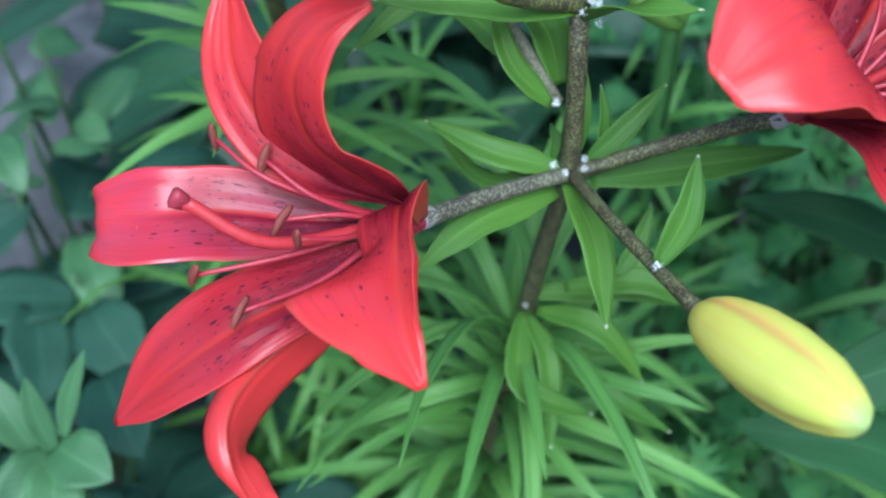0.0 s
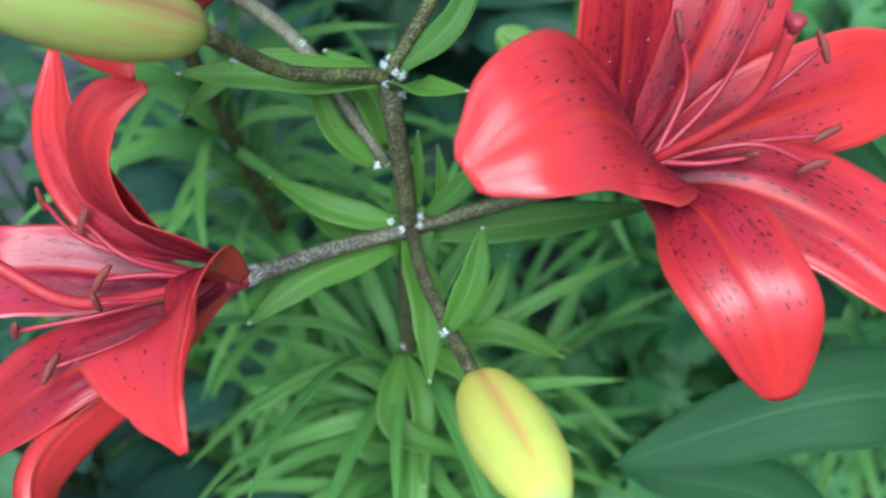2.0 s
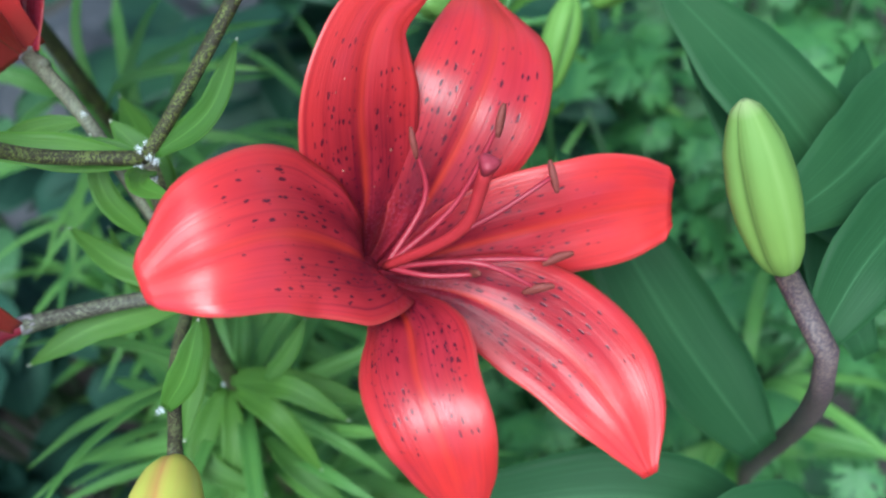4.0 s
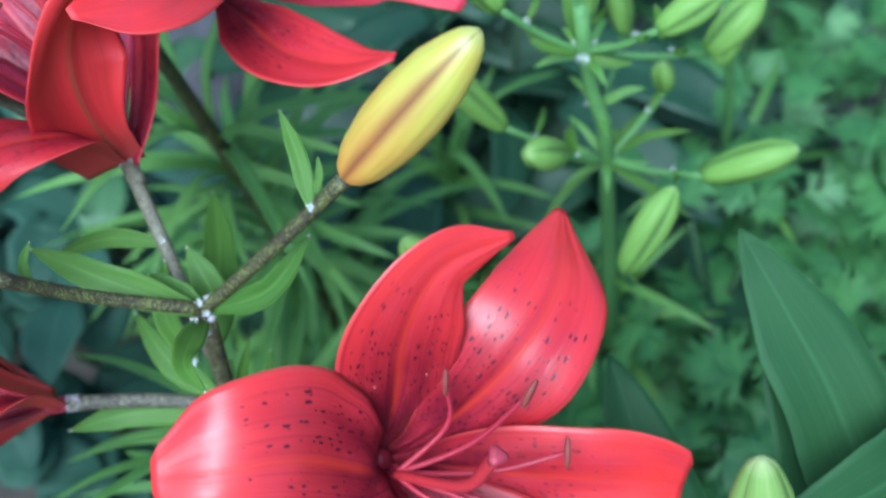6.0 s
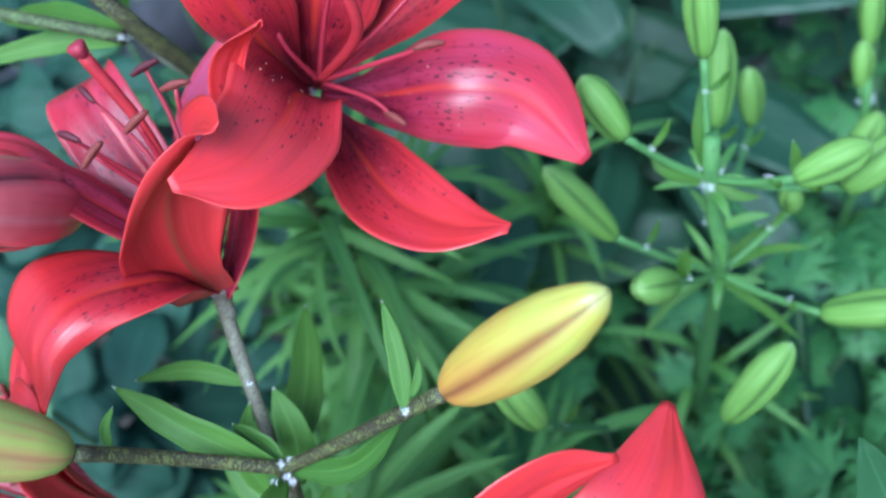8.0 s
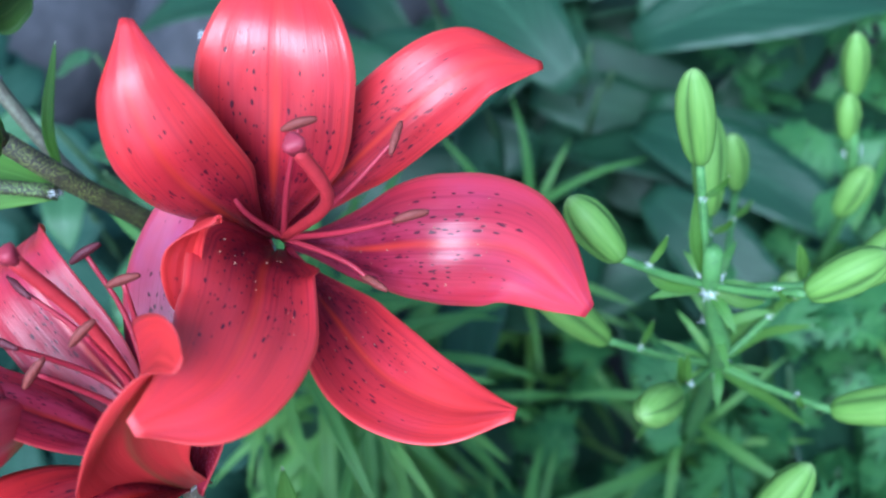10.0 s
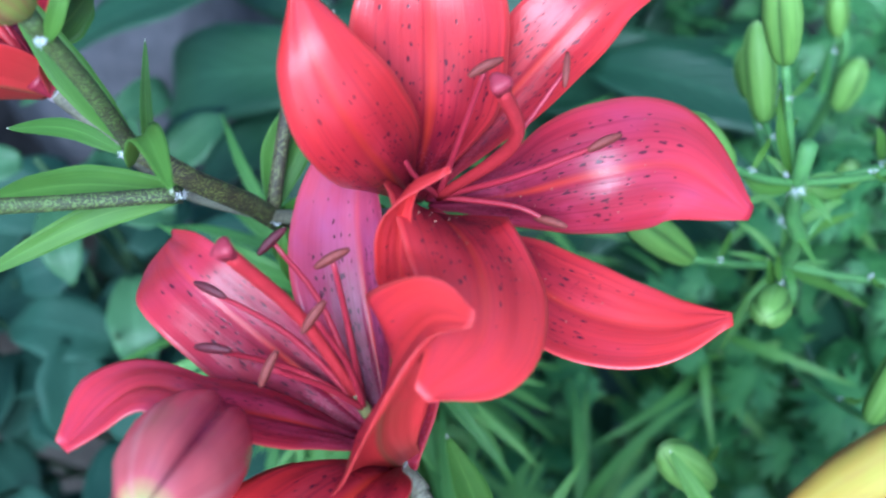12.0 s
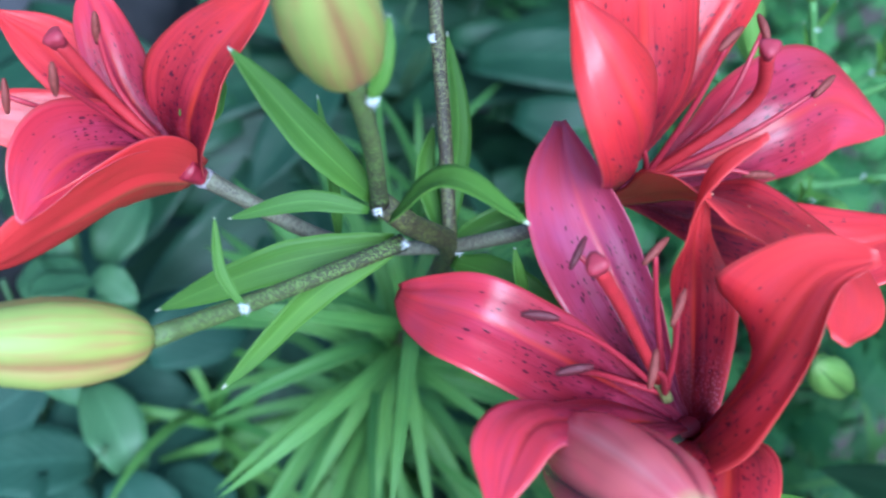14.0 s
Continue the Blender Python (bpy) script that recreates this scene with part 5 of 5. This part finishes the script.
leaf(lily_e, [(0.1194, -0.0369, 0.5055), (0.1063, -0.0229, 0.5157), (0.0912, -0.0094, 0.5249), (0.0752, 0.0097, 0.5264)], 0.018, mat=LEAF_BROAD, fold=0.12, nu=24, nv=9)


# ---------------- shared leaf shapes for the foliage ----------------
def shape_of(fn):
    ob = fn()
    me = ob.data
    bpy.data.objects.remove(ob)
    return me


def narrow_shape(length, droop, width, mat):
    pts = [(0, 0, 0), (0, length * 0.35, length * 0.12), (0, length * 0.72, length * (0.1 - droop * 0.5)), (0, length * 0.95, -length * droop)]
    return shape_of(lambda: leaf(None, pts, width, (0, -0.1, 1), mat, 0.3, nu=14, nv=5, broad=0.35))


def oval_shape(length, width, mat, droop=0.15):
    pts = [(0, 0, 0), (0, length * 0.3, length * 0.05), (0, length * 0.7, 0), (0, length, -length * droop)]
    return shape_of(lambda: leaf(None, pts, width, (0, -0.05, 1), mat, 0.14, nu=14, nv=7, broad=0.45))


def cut_shape(size, mat, seed):
    """A leaf cut into pointed lobes."""
    rnd = random.Random(seed)
    verts, faces, uvs = [], [], []
    lobes = [(0, 1.0)] + [(s * a, l) for a, l in ((28, 0.9), (58, 0.75), (95, 0.55)) for s in (-1, 1)]
    for ang, ln in lobes:
        a = radians(ang + rnd.uniform(-6, 6))
        d, s = np.array((math.sin(a), math.cos(a), 0)), np.array((math.cos(a), -math.sin(a), 0))
        ln *= size * rnd.uniform(0.85, 1.1)
        for sub, sl, st in ((0, 1.0, 0.0), (-34, 0.5, 0.42), (34, 0.5, 0.5)):
            b = radians(sub)
            dd, ss = d * math.cos(b) + s * math.sin(b), s * math.cos(b) - d * math.sin(b)
            o = d * ln * st
            k, rows = len(verts), 6
            for i in range(rows):
                u = i / (rows - 1)
                w = ln * sl * 0.095 * (0.35 + 1.5 * u * (1 - u) * 1.9) * (1 - u ** 4) + 0.0002
                c = o + dd * ln * sl * u + np.array((0, 0, ln * (0.12 * u - 0.3 * u * u) * sl - 0.1 * ln * st))
                verts += [c - ss * w, c + np.array((0, 0, -0.12 * w)), c + ss * w]
                uvs += [(u, 0.1), (u, 0.5), (u, 0.9)]
            faces += [(k + 3 * i + j, k + 3 * i + j + 1, k + 3 * i + j + 4, k + 3 * i + j + 3) for i in range(rows - 1) for j in range(2)]
    verts = np.array(verts)
    verts[:, 2] -= np.linspace(0, 0.0003, len(verts))
    return shape_of(lambda: part("leaf", verts, faces, mat, None, "", uvs))


def put_leaf(parent, me, at, yaw, pitch, roll, size=1.0, name="leaf"):
    ob = new(name, me)
    ob.parent = parent
    ob.matrix_local = pose(at[0] - parent.location.x, at[1] - parent.location.y, at[2] - parent.location.z, 0, 0, yaw) @ pose(0, 0, 0, pitch, roll, 0) @ Matrix.Scale(size, 4)
    return ob


LOW = [narrow_shape(0.082, 0.1, 0.0068, LEAF_LOW), narrow_shape(0.09, 0.3, 0.0062, LEAF_LOW), narrow_shape(0.072, 0.45, 0.007, LEAF_LOW), narrow_shape(0.096, 0.2, 0.0058, LEAF_LOW)]
OVAL = [oval_shape(0.044, 0.031, LEAF_ROUND), oval_shape(0.05, 0.033, LEAF_ROUND, 0.3), oval_shape(0.036, 0.027, LEAF_ROUND, 0.05)]
DARK = [oval_shape(0.11, 0.038, LEAF_DARK), oval_shape(0.13, 0.044, LEAF_DARK, 0.35), oval_shape(0.09, 0.034, LEAF_DARK, 0.05)]
CUT = [cut_shape(0.021, LEAF_CUT, 1), cut_shape(0.026, LEAF_CUT, 2), cut_shape(0.018, LEAF_CUT, 3), cut_shape(0.023, LEAF_CUT, 4)]


def foliage(plant, spine, lo, hi, count, seed, size=1.0, low_pitch=-5, high_pitch=35):
    """Narrow leaves all round a stem, spine = places of the stem from low to high."""
    rnd = random.Random(seed)
    m = curve(spine, 60)
    for k in range(count):
        z = lo + (hi - lo) * (k + rnd.random()) / count
        i = int(np.argmin(np.abs(m[:, 2] - z)))
        f = (z - lo) / (hi - lo)
        put_leaf(plant, rnd.choice(LOW), m[i], (k * 137.5 + rnd.uniform(-20, 20)) % 360, low_pitch + (high_pitch - low_pitch) * f + rnd.uniform(-14, 14), rnd.uniform(-25, 25),
                 size * rnd.uniform(0.8, 1.1) * (1.1 - 0.25 * f))


foliage(lily_a, [(-0.02, 0.055, 0), (-0.019, 0.045, 0.3), (-0.0059, 0.0072, 0.5452), (0.0002, -0.0015, 0.6032)], 0.2, 0.53, 150, 1)
foliage(lily_b, [(0.0, 0.15, 0), (-0.003, 0.14, 0.3), (-0.018, 0.118, 0.58), M2C], 0.2, 0.56, 140, 2)
foliage(lily_c, [(0.13, 0.12, 0), (0.128, 0.11, 0.3), P2, P1], 0.15, 0.45, 34, 3, 0.8)
foliage(lily_d, [(0.2, 0.2, 0), (0.19, 0.17, 0.4), (0.18, 0.15, 0.5)], 0.15, 0.42, 28, 4, 0.9)
foliage(lily_e, [(0.17, 0.0, 0), (0.165, -0.01, 0.3), (0.15, -0.03, 0.55)], 0.15, 0.45, 40, 5)
for k, (x, y, h) in enumerate(((-0.06, 0.17, 0.42), (0.05, 0.05, 0.44), (-0.05, -0.03, 0.40), (0.09, -0.07, 0.42), (0.06, 0.2, 0.42))):
    ob = thing("lily_shoot", (x, y, 0.0), "leafy flowerless lily shoot", "lily", "lily shoots")
    tube("stem", [(x, y, -0.01), (x + 0.004, y - 0.004, h * 0.5), (x - 0.003, y - 0.008, h)], 0.004, 0.0015, STALK_GREEN, ob)
    foliage(ob, [(x, y, 0), (x + 0.004, y - 0.004, h * 0.5), (x - 0.003, y - 0.008, h)], 0.15, h, 60, 20 + k, 0.95, -5, 55)


def bush(name, label, group, at, shapes, spots, seed, stalk_mat, tilt=35, size=1.0):
    """A leafy clump: a stalk from the root to each leaf cluster and leaves on it."""
    ob = thing(name, (*at, 0.0), label, "plant", group)
    rnd = random.Random(seed)
    for x, y, z, n, spread in spots:
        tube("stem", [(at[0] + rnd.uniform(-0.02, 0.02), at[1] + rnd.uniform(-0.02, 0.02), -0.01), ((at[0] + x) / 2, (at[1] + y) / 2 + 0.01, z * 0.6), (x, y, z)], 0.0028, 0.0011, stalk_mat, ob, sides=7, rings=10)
        for k in range(n):
            a = k * 137.5 + rnd.uniform(-25, 25)
            r = spread * math.sqrt(rnd.random())
            p = (x + r * math.cos(radians(a)), y + r * math.sin(radians(a)), z - rnd.random() * 0.06 - r * 0.3)
            put_leaf(ob, rnd.choice(shapes), p, a - 90 + rnd.uniform(-30, 30), rnd.uniform(-25, 20), rnd.uniform(-tilt, tilt), size * rnd.uniform(0.75, 1.15))
    return ob


def spots(x0, x1, y0, y1, z0, z1, count, n, spread, seed):
    rnd = random.Random(seed)
    return [(rnd.uniform(x0, x1), rnd.uniform(y0, y1), rnd.uniform(z0, z1), n, spread) for _ in range(count)]


ROUND_LABEL = "shrub with rounded bluish green leaves"
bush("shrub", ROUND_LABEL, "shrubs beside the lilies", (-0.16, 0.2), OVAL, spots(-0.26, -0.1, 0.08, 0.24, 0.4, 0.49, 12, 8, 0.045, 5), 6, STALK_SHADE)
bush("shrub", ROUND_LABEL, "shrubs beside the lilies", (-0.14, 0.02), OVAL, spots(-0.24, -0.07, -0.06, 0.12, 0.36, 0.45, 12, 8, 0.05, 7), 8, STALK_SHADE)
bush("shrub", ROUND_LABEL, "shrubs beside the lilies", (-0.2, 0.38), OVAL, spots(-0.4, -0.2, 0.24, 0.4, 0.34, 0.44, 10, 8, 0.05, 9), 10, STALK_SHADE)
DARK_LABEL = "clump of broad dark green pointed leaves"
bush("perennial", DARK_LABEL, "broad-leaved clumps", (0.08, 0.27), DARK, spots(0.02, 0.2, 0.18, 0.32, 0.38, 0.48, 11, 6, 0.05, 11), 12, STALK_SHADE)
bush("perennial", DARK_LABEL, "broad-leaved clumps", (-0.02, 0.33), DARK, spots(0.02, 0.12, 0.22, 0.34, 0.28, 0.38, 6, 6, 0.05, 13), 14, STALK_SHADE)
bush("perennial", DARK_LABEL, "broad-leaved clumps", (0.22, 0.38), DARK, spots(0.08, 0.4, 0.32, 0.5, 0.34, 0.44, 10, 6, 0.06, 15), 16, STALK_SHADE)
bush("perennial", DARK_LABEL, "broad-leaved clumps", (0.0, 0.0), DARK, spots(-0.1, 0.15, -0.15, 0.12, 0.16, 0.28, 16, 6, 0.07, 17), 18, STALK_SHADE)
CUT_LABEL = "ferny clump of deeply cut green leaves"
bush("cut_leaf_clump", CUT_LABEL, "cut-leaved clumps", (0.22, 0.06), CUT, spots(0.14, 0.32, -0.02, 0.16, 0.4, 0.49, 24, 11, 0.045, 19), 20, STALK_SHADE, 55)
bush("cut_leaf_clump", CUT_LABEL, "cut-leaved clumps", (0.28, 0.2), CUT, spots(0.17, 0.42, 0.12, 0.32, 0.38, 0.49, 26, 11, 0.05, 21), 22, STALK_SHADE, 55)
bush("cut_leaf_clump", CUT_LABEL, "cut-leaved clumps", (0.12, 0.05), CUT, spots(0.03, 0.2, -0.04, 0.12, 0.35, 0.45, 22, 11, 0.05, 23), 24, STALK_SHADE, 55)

SMALL = [oval_shape(0.03, 0.019, LEAF_PALE), oval_shape(0.036, 0.02, LEAF_PALE, 0.3), oval_shape(0.024, 0.016, LEAF_PALE, 0.05)]
PALE_LABEL = "small seedling with pale green oval leaves"
for k, p in enumerate(((-0.0875, 0.2352, 0.5393), (-0.1062, 0.2126, 0.5271))):
    bush("seedling", PALE_LABEL, "seedlings among the shrubs", (p[0] - 0.01, p[1] + 0.01), SMALL, [(p[0], p[1], p[2], 4, 0.01), (p[0] + 0.012, p[1] - 0.01, p[2] - 0.02, 3, 0.012)], 60 + k, STALK_SHADE, 30)
ob = thing("seedling", (-0.142, 0.074, 0.0), "young seedling with pale green pointed leaves", "plant", "seedlings among the shrubs")
tube("stem", [(-0.142, 0.074, -0.01), (-0.140, 0.075, 0.3), (-0.1375, 0.0732, 0.5)], 0.0028, 0.0013, STALK_SHADE, ob)
for pts, width in (([(-0.1337, 0.0737, 0.5026), (-0.1258, 0.0779, 0.5144), (-0.1153, 0.0809, 0.5263)], 0.0062),
                   ([(-0.1382, 0.0725, 0.5003), (-0.1370, 0.0791, 0.5125), (-0.1339, 0.0855, 0.5228)], 0.0085),
                   ([(-0.1366, 0.0732, 0.5012), (-0.1326, 0.0637, 0.5026), (-0.1270, 0.0530, 0.5004)], 0.0190),
                   ([(-0.1432, 0.0759, 0.5007), (-0.1440, 0.0851, 0.5128), (-0.1437, 0.0972, 0.5221)], 0.0130),
                   ([(-0.1392, 0.0728, 0.4994), (-0.1496, 0.0660, 0.5003), (-0.1605, 0.0610, 0.4977)], 0.0200),
                   ([(-0.1382, 0.0728, 0.4984), (-0.1440, 0.0600, 0.4983), (-0.1500, 0.0450, 0.4947)], 0.0180)):
    leaf(ob, pts, width, mat=LEAF_PALE, fold=0.2, broad=0.5)
